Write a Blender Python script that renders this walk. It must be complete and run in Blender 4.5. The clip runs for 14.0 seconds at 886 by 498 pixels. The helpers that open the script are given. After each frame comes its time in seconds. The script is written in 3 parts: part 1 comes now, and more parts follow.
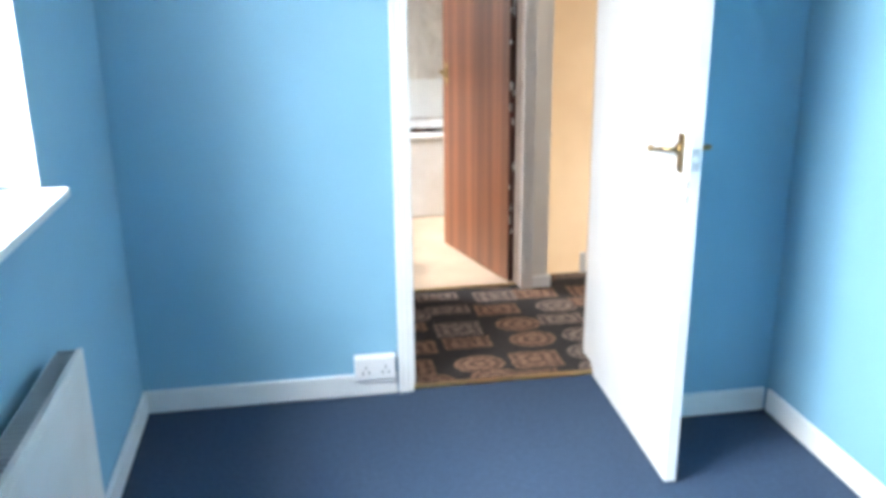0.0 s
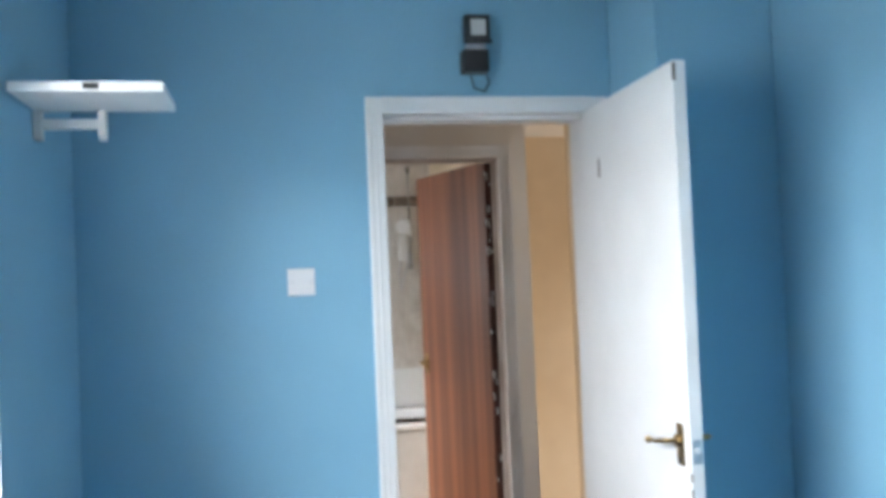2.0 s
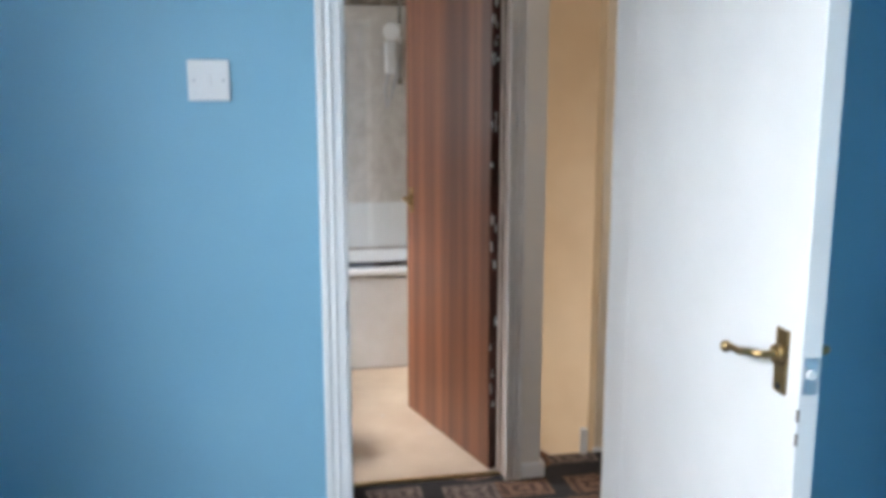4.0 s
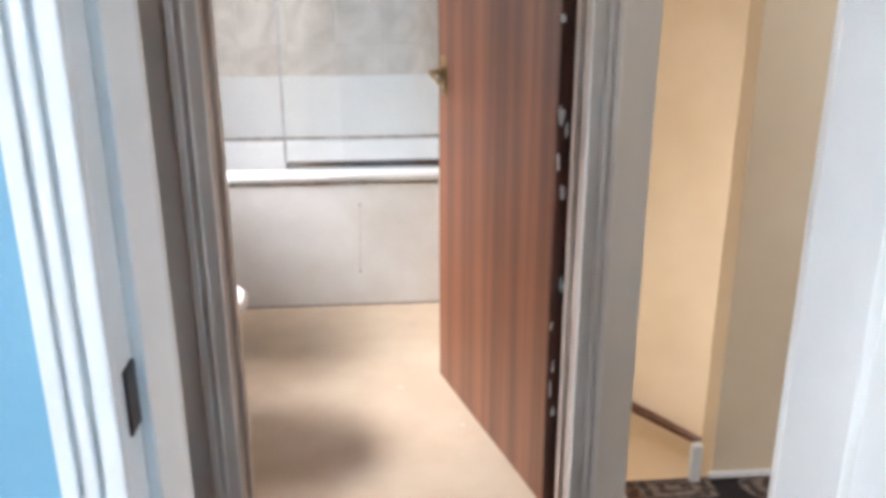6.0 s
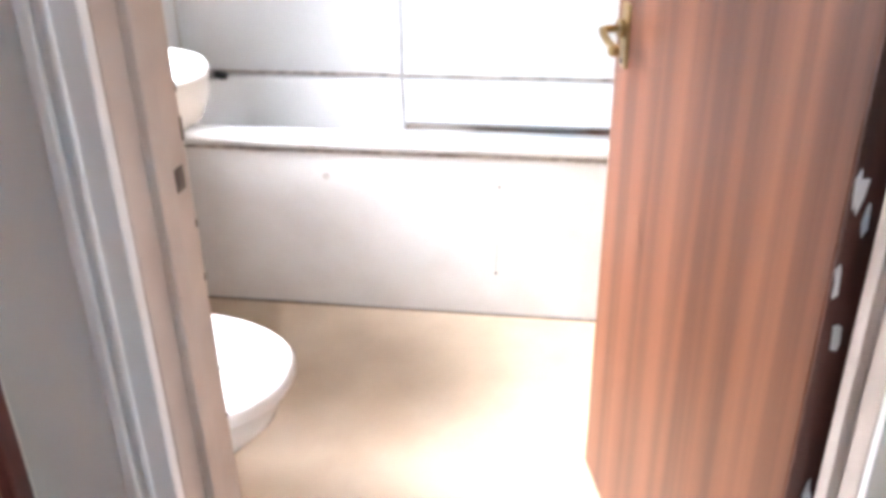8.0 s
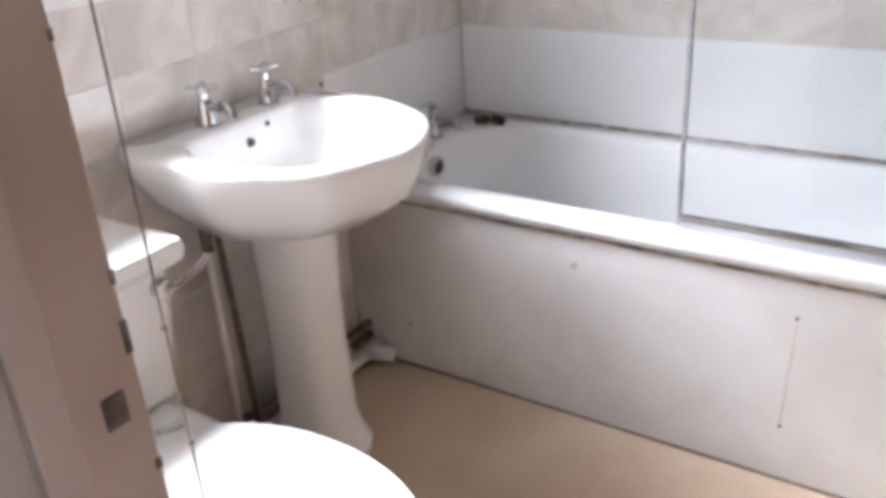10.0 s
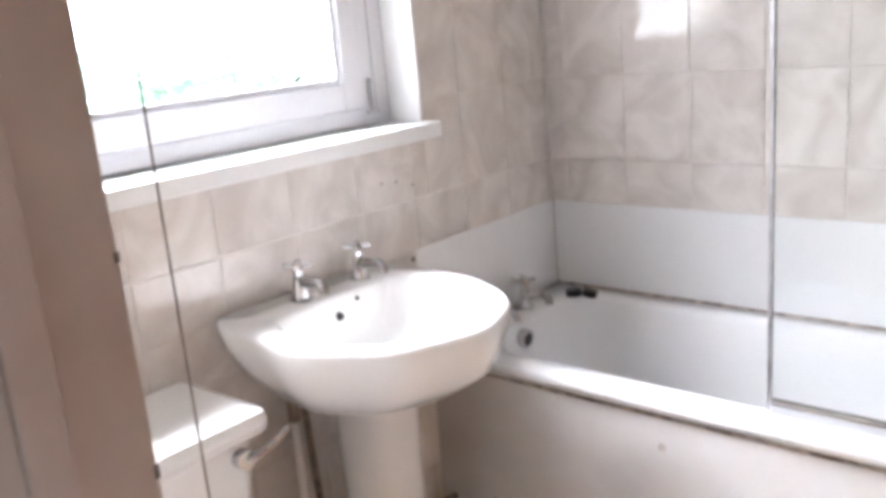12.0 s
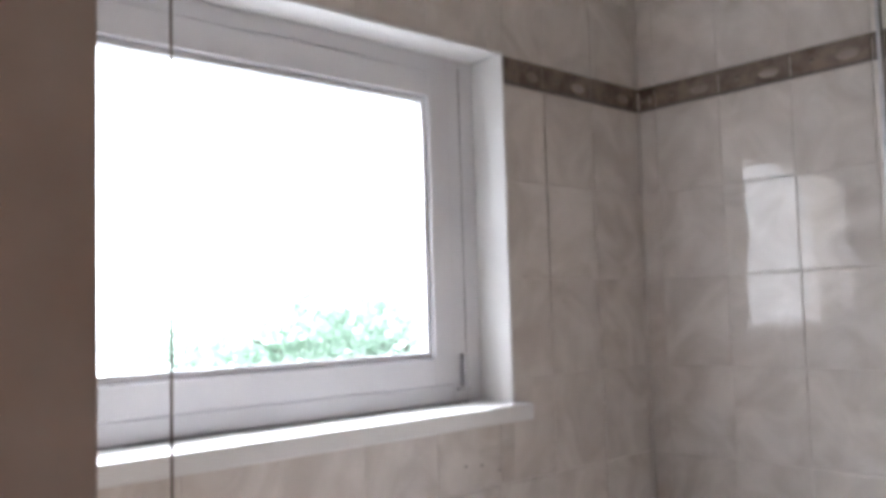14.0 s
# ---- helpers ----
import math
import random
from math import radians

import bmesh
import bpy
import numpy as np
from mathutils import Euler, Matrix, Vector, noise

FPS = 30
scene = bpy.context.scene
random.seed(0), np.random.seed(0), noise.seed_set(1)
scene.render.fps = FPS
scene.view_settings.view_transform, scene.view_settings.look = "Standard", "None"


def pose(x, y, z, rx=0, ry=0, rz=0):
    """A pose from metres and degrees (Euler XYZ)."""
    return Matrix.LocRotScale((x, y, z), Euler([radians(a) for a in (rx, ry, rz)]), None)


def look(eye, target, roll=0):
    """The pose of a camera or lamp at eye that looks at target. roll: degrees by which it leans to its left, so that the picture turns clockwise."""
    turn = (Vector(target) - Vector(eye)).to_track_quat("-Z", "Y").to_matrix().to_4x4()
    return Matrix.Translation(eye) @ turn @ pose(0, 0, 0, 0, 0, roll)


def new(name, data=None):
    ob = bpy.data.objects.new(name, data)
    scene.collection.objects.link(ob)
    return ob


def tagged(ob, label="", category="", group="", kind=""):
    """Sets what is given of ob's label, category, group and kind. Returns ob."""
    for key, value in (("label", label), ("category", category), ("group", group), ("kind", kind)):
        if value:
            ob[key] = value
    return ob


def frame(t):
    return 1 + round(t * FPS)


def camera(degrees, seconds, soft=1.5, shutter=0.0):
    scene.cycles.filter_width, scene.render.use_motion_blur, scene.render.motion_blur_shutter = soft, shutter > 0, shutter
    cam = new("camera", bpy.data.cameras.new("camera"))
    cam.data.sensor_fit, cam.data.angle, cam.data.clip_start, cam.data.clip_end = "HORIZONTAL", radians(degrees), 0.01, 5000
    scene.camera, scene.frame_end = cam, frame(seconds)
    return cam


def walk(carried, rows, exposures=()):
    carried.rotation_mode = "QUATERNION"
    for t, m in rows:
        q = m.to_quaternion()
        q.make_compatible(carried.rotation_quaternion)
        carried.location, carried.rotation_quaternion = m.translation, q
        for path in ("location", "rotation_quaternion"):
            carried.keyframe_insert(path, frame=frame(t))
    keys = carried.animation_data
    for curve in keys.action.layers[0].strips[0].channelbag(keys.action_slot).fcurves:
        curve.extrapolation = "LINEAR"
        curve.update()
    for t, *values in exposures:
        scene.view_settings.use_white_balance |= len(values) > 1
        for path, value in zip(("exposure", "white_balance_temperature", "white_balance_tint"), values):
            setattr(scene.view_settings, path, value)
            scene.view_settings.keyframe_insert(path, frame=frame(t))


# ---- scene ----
cam = camera(54.8, 14.0, soft=4.4)
PATH = [
    (0, (-0.348, -2.823, 1.431), (-0.04, -0.939, 0.833), -0.6),
    (0.5, (-0.368, -2.849, 1.444), (0.019, -0.929, 1.039), -1.1),
    (1, (-0.392, -2.852, 1.459), (0.029, -0.905, 1.287), -1.3),
    (1.5, (-0.403, -2.832, 1.465), (0.031, -0.88, 1.449), -2.0),
    (2, (-0.375, -2.754, 1.464), (0.023, -0.795, 1.51), -2.4),
    (2.5, (-0.299, -2.606, 1.464), (0.056, -0.641, 1.575), -1.0),
    (3, (-0.238, -2.423, 1.461), (0.087, -0.452, 1.556), 0.6),
    (3.5, (-0.209, -2.169, 1.43), (0.139, -0.202, 1.332), 1.2),
    (4, (-0.149, -1.9, 1.409), (0.231, 0.032, 1.055), -0.0),
    (4.2, (-0.115, -1.823, 1.392), (0.268, 0.094, 0.967), -0.5),
    (6.3, (0.291, -0.505, 1.286), (0.348, 1.341, 0.517), -1.5),
    (6.5, (0.329, -0.402, 1.295), (0.315, 1.392, 0.413), -2.8),
    (7, (0.356, -0.159, 1.257), (0.244, 1.529, 0.19), -2.9),
    (7.5, (0.33, 0.073, 1.291), (0.173, 1.806, 0.305), -1.5),
    (8, (0.338, 0.262, 1.292), (0.063, 2.028, 0.393), -1.0),
    (8.5, (0.367, 0.504, 1.288), (-0.234, 2.237, 0.49), -1.4),
    (9, (0.346, 0.69, 1.291), (-0.537, 2.316, 0.531), -2.1),
    (9.2, (0.352, 0.75, 1.289), (-0.59, 2.334, 0.512), -3.0),
    (11.3, (0.489, 0.827, 1.336), (-0.597, 2.244, 0.436), -4.4),
    (11.5, (0.489, 0.822, 1.339), (-0.67, 2.25, 0.552), -4.9),
    (12, (0.48, 0.834, 1.345), (-0.806, 2.281, 0.844), -5.1),
    (12.5, (0.494, 0.85, 1.342), (-0.877, 2.274, 1.039), -4.8),
    (13, (0.484, 0.878, 1.354), (-0.927, 2.289, 1.224), -4.1),
    (13.5, (0.486, 0.893, 1.337), (-0.964, 2.27, 1.396), -3.3),
    (14, (0.447, 0.928, 1.349), (-1.03, 2.27, 1.488), -1.7),
]
EXPOSURES = [(0, 1.2, 6550, 11), (0.5, 0.97, 6450, 11), (1.5, 0.42, 6500, 12), (2.5, 0.45, 6500, 12), (3.5, 0.58, 6300, 12), (4.2, 0.12, 6400, 12), (6.3, 0.9, 6300, 13), (7, 1.28, 5600, 14),
             (8.1, 1.6, 6100, 14), (9, 0.72, 6000, 15), (11.5, 0.78, 6000, 16), (12, 0.92, 6150, 16), (12.5, 0.76, 6150, 16), (13.5, 0.15, 6200, 16), (14, -0.02, 6200, 16)]
walk(cam, [(t, look(e, g, r)) for t, e, g, r in PATH], EXPOSURES)

# ---- light ----
world = bpy.data.worlds.new("world")
scene.world = world
world.use_nodes = True
wn = world.node_tree
sky = wn.nodes.new("ShaderNodeTexSky")
sky.sky_type, sky.sun_disc = "NISHITA", False
sky.sun_elevation, sky.sun_rotation = radians(40), radians(250)
wn.nodes["Background"].inputs[1].default_value = 0.15
wn.links.new(sky.outputs[0], wn.nodes["Background"].inputs[0])
sun = new("sun", bpy.data.lights.new("sun", "SUN"))
sun.data.energy, sun.data.angle, sun.data.color = 0.8, radians(20), (1, 0.96, 0.9)
sun.matrix_world = look((-6, 2, 5), (0, 0, 0))


def area_lamp(name, place, target, w, h, power, colour):
    """Area lamp: sky light that comes in at a window's opening, or added fill."""
    la = bpy.data.lights.new(name, "AREA")
    la.shape, la.size, la.size_y, la.energy, la.color = "RECTANGLE", w, h, power, colour
    ob = new(name, la)
    ob.matrix_world = look(place, target)
    return ob


area_lamp("bedroom_sky_light", (-1.75, -1.6, 2.5), (0.7, -1.15, 0.40), 1.6, 1.1, 175, (0.92, 0.96, 1.0))
area_lamp("bathroom_sky_light", (-2.0, 1.85, 2.72), (-0.1, 1.9, 0.9), 1.5, 0.9, 262, (0.95, 0.97, 1.0))
# Fill lamps added to brighten stairwell and landing; no window is seen there.
area_lamp("stair_fill_light", (3.55, 2.2, 0.0), (1.0, 2.5, -0.5), 0.9, 1.0, 30, (1.0, 0.97, 0.93))
area_lamp("landing_fill_light", (2.62, 0.6, 1.5), (0.6, 0.75, 0.9), 0.6, 0.9, 8, (0.95, 0.97, 1.0))


# ---- materials ----
def material(name, colour, colour2=None, rough=0.5, metal=0.0, scale=8.0, bump=0.0, bump_scale=120.0, stretch=(1, 1, 1), detail=4.0, spread=(0.35, 0.65), coat=0.0):
    """A surface whose colour drifts between two tones, with fine relief; scales are per metre."""
    m = bpy.data.materials.new(name)
    m.use_nodes = True
    nt = m.node_tree
    b = nt.nodes["Principled BSDF"]
    b.inputs["Roughness"].default_value, b.inputs["Metallic"].default_value = rough, metal
    b.inputs["Coat Weight"].default_value = coat
    tc = nt.nodes.new("ShaderNodeNewGeometry")
    mp = nt.nodes.new("ShaderNodeMapping")
    mp.inputs["Scale"].default_value = stretch
    nt.links.new(tc.outputs["Position"], mp.inputs[0])
    n = nt.nodes.new("ShaderNodeTexNoise")
    n.inputs["Scale"].default_value, n.inputs["Detail"].default_value = scale, detail
    nt.links.new(mp.outputs[0], n.inputs["Vector"])
    r = nt.nodes.new("ShaderNodeValToRGB")
    r.color_ramp.elements[0].position, r.color_ramp.elements[1].position = spread
    r.color_ramp.elements[0].color = (*colour, 1)
    r.color_ramp.elements[1].color = (*(colour2 or colour), 1)
    nt.links.new(n.outputs["Fac"], r.inputs[0])
    nt.links.new(r.outputs[0], b.inputs["Base Color"])
    if bump:
        n2 = nt.nodes.new("ShaderNodeTexNoise")
        n2.inputs["Scale"].default_value, n2.inputs["Detail"].default_value = bump_scale, 3
        nt.links.new(mp.outputs[0], n2.inputs["Vector"])
        bp = nt.nodes.new("ShaderNodeBump")
        bp.inputs["Strength"].default_value, bp.inputs["Distance"].default_value = bump, 0.003
        nt.links.new(n2.outputs["Fac"], bp.inputs["Height"])
        nt.links.new(bp.outputs[0], b.inputs["Normal"])
    return m


BLUE = material("blue_wall_paint", (0.200, 0.41, 0.55), (0.220, 0.438, 0.583), 0.6, scale=1.5, bump=0.25, bump_scale=90)
WHITE = material("white_gloss_paint", (0.80, 0.80, 0.79), (0.76, 0.76, 0.75), 0.35, scale=5, bump=0.08, bump_scale=60)
OFFWHITE = material("worn_white_paint", (0.69, 0.645, 0.60), (0.78, 0.75, 0.72), 0.45, scale=4, bump=0.1, bump_scale=50)
CEIL = material("ceiling_paint", (0.72, 0.71, 0.69), (0.76, 0.75, 0.73), 0.8, scale=2, bump=0.3, bump_scale=80)
CREAM = material("cream_wall_paint", (0.68, 0.555, 0.40), (0.745, 0.63, 0.475), 0.6, scale=2.5, bump=0.35, bump_scale=35)
GREY = material("stale_white_wall_paint", (0.70, 0.64, 0.565), (0.77, 0.715, 0.645), 0.6, scale=2.5, bump=0.3, bump_scale=45)
CARPET = material("blue_carpet", (0.019, 0.042, 0.084), (0.027, 0.056, 0.108), 0.95, scale=60, bump=0.8, bump_scale=500)
VINYL = material("beige_vinyl", (0.50, 0.38, 0.27), (0.585, 0.465, 0.345), 0.42, scale=4.5, bump=0.06, bump_scale=200, detail=6)
VENEER = material("sapele_veneer", (0.105, 0.037, 0.018), (0.235, 0.088, 0.043), 0.42, scale=4, stretch=(4.5, 4.5, 0.10), detail=7, bump=0.05, bump_scale=40)
STAIN = material("dark_wood_stain", (0.055, 0.016, 0.012), (0.11, 0.034, 0.025), 0.35, scale=12, stretch=(3, 3, 0.5))
BROWNWOOD = material("brown_stained_softwood", (0.085, 0.034, 0.018), (0.13, 0.055, 0.03), 0.5, scale=10, stretch=(4, 4, 0.4))
CERAMIC = material("white_ceramic", (0.80, 0.79, 0.77), (0.82, 0.81, 0.80), 0.08, scale=3, coat=0.3)
ACRYLIC = material("white_acrylic", (0.80, 0.80, 0.80), (0.83, 0.83, 0.83), 0.16, scale=3)
PANEL = material("painted_bath_panel", (0.62, 0.585, 0.555), (0.77, 0.76, 0.755), 0.4, scale=2.6, bump=0.05, bump_scale=30)
PLASTIC = material("white_plastic", (0.78, 0.77, 0.77), (0.80, 0.79, 0.79), 0.3)
UPVC = material("white_upvc", (0.74, 0.74, 0.77), (0.78, 0.78, 0.80), 0.25)
BRASS = material("brass", (0.34, 0.24, 0.11), (0.46, 0.33, 0.16), 0.33, 1.0, scale=30)
STEEL = material("dull_steel", (0.45, 0.45, 0.47), (0.6, 0.6, 0.62), 0.35, 1.0, scale=30)
CHROME = material("chrome", (0.50, 0.50, 0.51), (0.58, 0.58, 0.58), 0.12, 1.0)
BLACK = material("black_plastic", (0.012, 0.012, 0.014), (0.02, 0.02, 0.022), 0.4)
GREYPAINT = material("grey_metal_grille", (0.30, 0.31, 0.32), (0.36, 0.37, 0.38), 0.5)
GROUT = material("tile_grout", (0.66, 0.615, 0.57), (0.74, 0.69, 0.645), 0.8, scale=12)
SILICONE = material("mouldy_sealant", (0.16, 0.12, 0.10), (0.55, 0.48, 0.43), 0.6, scale=40)
COPPER = material("old_pipe", (0.16, 0.08, 0.05), (0.45, 0.38, 0.33), 0.45, 0.4, scale=30)
LENS = material("lamp_lens", (0.55, 0.55, 0.52), (0.62, 0.62, 0.6), 0.2)
LEAF = material("leaves", (0.07, 0.13, 0.05), (0.12, 0.19, 0.09), 0.6, scale=3)
# Near-white translucency puts the glare and haze over the tree into its leaves.
thin = LEAF.node_tree.nodes.new("ShaderNodeBsdfTranslucent")
thin.inputs[0].default_value = (0.66, 0.80, 0.70, 1)
both = LEAF.node_tree.nodes.new("ShaderNodeMixShader")
both.inputs[0].default_value = 0.85
LEAF.node_tree.links.new(LEAF.node_tree.nodes["Principled BSDF"].outputs[0], both.inputs[1])
LEAF.node_tree.links.new(thin.outputs[0], both.inputs[2])
LEAF.node_tree.links.new(both.outputs[0], LEAF.node_tree.nodes["Material Output"].inputs[0])
BARK = material("bark", (0.10, 0.075, 0.05), (0.16, 0.12, 0.09), 0.9, scale=20, bump=0.6)
GRASS = material("grass", (0.05, 0.09, 0.03), (0.08, 0.12, 0.05), 0.9, scale=2)
GRIME = material("grime", (0.10, 0.075, 0.06), (0.2, 0.16, 0.13), 0.8, scale=60)
LINING = material("beige_undercoat", (0.43, 0.34, 0.28), (0.54, 0.45, 0.385), 0.5, scale=6, bump=0.1, bump_scale=40)
STAINED = material("dirty_filler", (0.50, 0.45, 0.41), (0.64, 0.60, 0.57), 0.6, scale=25)
CORD = material("cord", (0.16, 0.13, 0.11), (0.24, 0.20, 0.17), 0.8)


def tile_material():
    """Glazed marble-look tile: soft cloudy veins that differ tile by tile, rippled glaze."""
    m = material("marbled_glazed_tile", (0.585, 0.535, 0.49), (0.75, 0.70, 0.655), 0.06, scale=5.5, detail=5, spread=(0.32, 0.68))
    nt = m.node_tree
    b = nt.nodes["Principled BSDF"]
    oi = nt.nodes.new("ShaderNodeObjectInfo")
    noi = [n for n in nt.nodes if n.type == "TEX_NOISE"][0]
    mp = [n for n in nt.nodes if n.type == "MAPPING"][0]
    mul = nt.nodes.new("ShaderNodeVectorMath")
    mul.operation = "SCALE"
    mul.inputs[0].default_value, mul.inputs["Scale"].default_value = (7, 3, 5), 1
    nt.links.new(oi.outputs["Random"], mul.inputs["Scale"])
    nt.links.new(mul.outputs[0], mp.inputs["Location"])
    noi.inputs["Distortion"].default_value = 1.6
    rip = nt.nodes.new("ShaderNodeTexNoise")
    rip.inputs["Scale"].default_value = 9
    nt.links.new(mp.outputs[0], rip.inputs["Vector"])
    bp = nt.nodes.new("ShaderNodeBump")
    bp.inputs["Strength"].default_value, bp.inputs["Distance"].default_value = 0.42, 0.004
    nt.links.new(rip.outputs["Fac"], bp.inputs["Height"])
    nt.links.new(bp.outputs[0], b.inputs["Normal"])
    return m


TILE = tile_material()
BORDER = material("relief_border_tile", (0.12, 0.09, 0.072), (0.24, 0.185, 0.15), 0.25, scale=25, bump=0.4, bump_scale=40)

SHELL = material("border_shell", (0.26, 0.21, 0.18), (0.40, 0.34, 0.29), 0.25)
BEAD = material("border_bead", (0.07, 0.05, 0.042), (0.11, 0.08, 0.07), 0.3)


def patterned_carpet():
    """Dark woven carpet with staggered brown and rust medallion blocks."""
    m = material("patterned_carpet", (0.012, 0.010, 0.010), (0.020, 0.016, 0.016), 0.95, scale=50, bump=0.8, bump_scale=400)
    nt = m.node_tree
    b = nt.nodes["Principled BSDF"]
    geo = [n for n in nt.nodes if n.type == "NEW_GEOMETRY"][0]
    base = [n for n in nt.nodes if n.type == "VALTORGB"][0]

    def node(kind, op=None):
        n = nt.nodes.new(kind)
        if op:
            n.operation = op
        return n

    def calc(op, a, c, clamp=False):
        n = node("ShaderNodeMath", op)
        n.use_clamp = clamp
        for k, v in enumerate((a, c)):
            if isinstance(v, (int, float)):
                n.inputs[k].default_value = v
            else:
                nt.links.new(v, n.inputs[k])
        return n.outputs[0]

    def mix(fac, a, c):
        x = node("ShaderNodeMix")
        x.data_type = "RGBA"
        nt.links.new(fac, x.inputs[0])
        nt.links.new(a, x.inputs[6])
        nt.links.new(c, x.inputs[7])
        return x.outputs[2]

    # woven wobble, then cells about 0.19 by 0.15 m
    wob = node("ShaderNodeTexNoise")
    wob.inputs["Scale"].default_value = 40
    nt.links.new(geo.outputs["Position"], wob.inputs["Vector"])
    wsc = node("ShaderNodeVectorMath", "SCALE")
    wsc.inputs["Scale"].default_value = 0.022
    nt.links.new(wob.outputs["Color"], wsc.inputs[0])
    warp = node("ShaderNodeVectorMath", "ADD")
    nt.links.new(geo.outputs["Position"], warp.inputs[0])
    nt.links.new(wsc.outputs[0], warp.inputs[1])
    size = node("ShaderNodeVectorMath", "MULTIPLY")
    size.inputs[1].default_value = (4.3, 5.6, 0)
    nt.links.new(warp.outputs[0], size.inputs[0])
    cell = node("ShaderNodeTexVoronoi")
    cell.voronoi_dimensions, cell.distance = "2D", "CHEBYCHEV"
    cell.inputs["Scale"].default_value, cell.inputs["Randomness"].default_value = 1.0, 0.42
    nt.links.new(size.outputs[0], cell.inputs["Vector"])
    off = node("ShaderNodeVectorMath", "SUBTRACT")
    nt.links.new(size.outputs[0], off.inputs[0])
    nt.links.new(cell.outputs["Position"], off.inputs[1])
    flat = node("ShaderNodeVectorMath", "MULTIPLY")
    flat.inputs[1].default_value = (1, 1, 0)
    nt.links.new(off.outputs[0], flat.inputs[0])
    xyz, rgb = node("ShaderNodeSeparateXYZ"), node("ShaderNodeSeparateColor")
    nt.links.new(flat.outputs[0], xyz.inputs[0])
    nt.links.new(cell.outputs["Color"], rgb.inputs[0])
    length = node("ShaderNodeVectorMath", "LENGTH")
    nt.links.new(flat.outputs[0], length.inputs[0])
    squat = calc("ADD", calc("MULTIPLY", rgb.outputs[1], 0.8), 0.95)
    block = calc("MAXIMUM", calc("ABSOLUTE", xyz.outputs[0], 0), calc("MULTIPLY", calc("ABSOLUTE", xyz.outputs[1], 0), squat))
    round_one = calc("GREATER_THAN", rgb.outputs[0], 0.62)
    reach = calc("ADD", calc("MULTIPLY", calc("SUBTRACT", length.outputs["Value"], block), round_one), block)
    spots = node("ShaderNodeTexNoise")
    spots.inputs["Scale"].default_value, spots.inputs["Detail"].default_value = 45, 2
    nt.links.new(geo.outputs["Position"], spots.inputs["Vector"])
    rings = calc("ADD", calc("MULTIPLY", calc("SINE", calc("MULTIPLY", reach, 34.0), 0), 0.16), spots.outputs["Fac"])
    tones = []
    for dark, light in (((0.06, 0.042, 0.036), (0.24, 0.18, 0.15)), ((0.075, 0.036, 0.024), (0.25, 0.14, 0.085))):
        r = node("ShaderNodeValToRGB")
        e = r.color_ramp.elements
        e[0].position, e[0].color = 0.36, (*dark, 1)
        e[1].position, e[1].color = 0.66, (*light, 1)
        nt.links.new(rings, r.inputs[0])
        tones.append(r.outputs[0])
    rusty = calc("GREATER_THAN", rgb.outputs[2], 0.55)
    ground = calc("MULTIPLY", calc("SUBTRACT", reach, 0.405), 30.0, True)
    c = mix(ground, mix(rusty, *tones), base.outputs[0])
    nt.links.new(c, b.inputs["Base Color"])
    return m


LANDCARPET = patterned_carpet()


def glass_material(name, tint, rough=0.0, mixed=0.12):
    m = bpy.data.materials.new(name)
    m.use_nodes = True
    nt = m.node_tree
    b = nt.nodes["Principled BSDF"]
    b.inputs["Base Color"].default_value = (*tint, 1)
    b.inputs["Transmission Weight"].default_value = 1
    b.inputs["Roughness"].default_value = rough
    b.inputs["IOR"].default_value = 1.45
    return m


GLASS = glass_material("clear_glass", (0.96, 0.98, 0.98))


# ---- mesh helpers ----
def finish(name, bm, mat, parent=None, bevel=0.0, smooth=False, segments=2):
    bmesh.ops.recalc_face_normals(bm, faces=bm.faces)
    me = bpy.data.meshes.new(name)
    bm.to_mesh(me)
    bm.free()
    me.materials.append(mat)
    ob = new(name, me)
    if smooth:
        me.polygons.foreach_set("use_smooth", [True] * len(me.polygons))
    if bevel:
        md = ob.modifiers.new("bevel", "BEVEL")
        md.width, md.segments, md.limit_method, md.harden_normals = bevel, segments, "ANGLE", False
    if parent:
        ob.parent = parent
    return ob


def add_box(bm, lo, hi, m=None):
    lo, hi = Vector(lo), Vector(hi)
    t = Matrix.Translation((lo + hi) / 2) @ Matrix.Diagonal((*(hi - lo), 1))
    return bmesh.ops.create_cube(bm, size=1, matrix=(m @ t) if m else t)["verts"]


def box(name, lo, hi, mat, parent=None, bevel=0.0, m=None):
    bm = bmesh.new()
    add_box(bm, lo, hi, m)
    return finish(name, bm, mat, parent, bevel)


def boxes(name, spans, mat, parent=None, bevel=0.0):
    bm = bmesh.new()
    for lo, hi in spans:
        add_box(bm, lo, hi)
    return finish(name, bm, mat, parent, bevel)


def add_rod(bm, a, b, r1, r2=None, seg=16):
    a, b = Vector(a), Vector(b)
    d = b - a
    q = d.to_track_quat("Z", "Y").to_matrix().to_4x4()
    bmesh.ops.create_cone(bm, cap_ends=True, segments=seg, radius1=r1, radius2=r1 if r2 is None else r2, depth=d.length, matrix=Matrix.Translation((a + b) / 2) @ q)


def rod(name, a, b, r, mat, parent=None, r2=None, seg=16):
    bm = bmesh.new()
    add_rod(bm, a, b, r, r2, seg)
    ob = finish(name, bm, mat, parent)
    for p in ob.data.polygons:
        p.use_smooth = len(p.vertices) == 4
    return ob


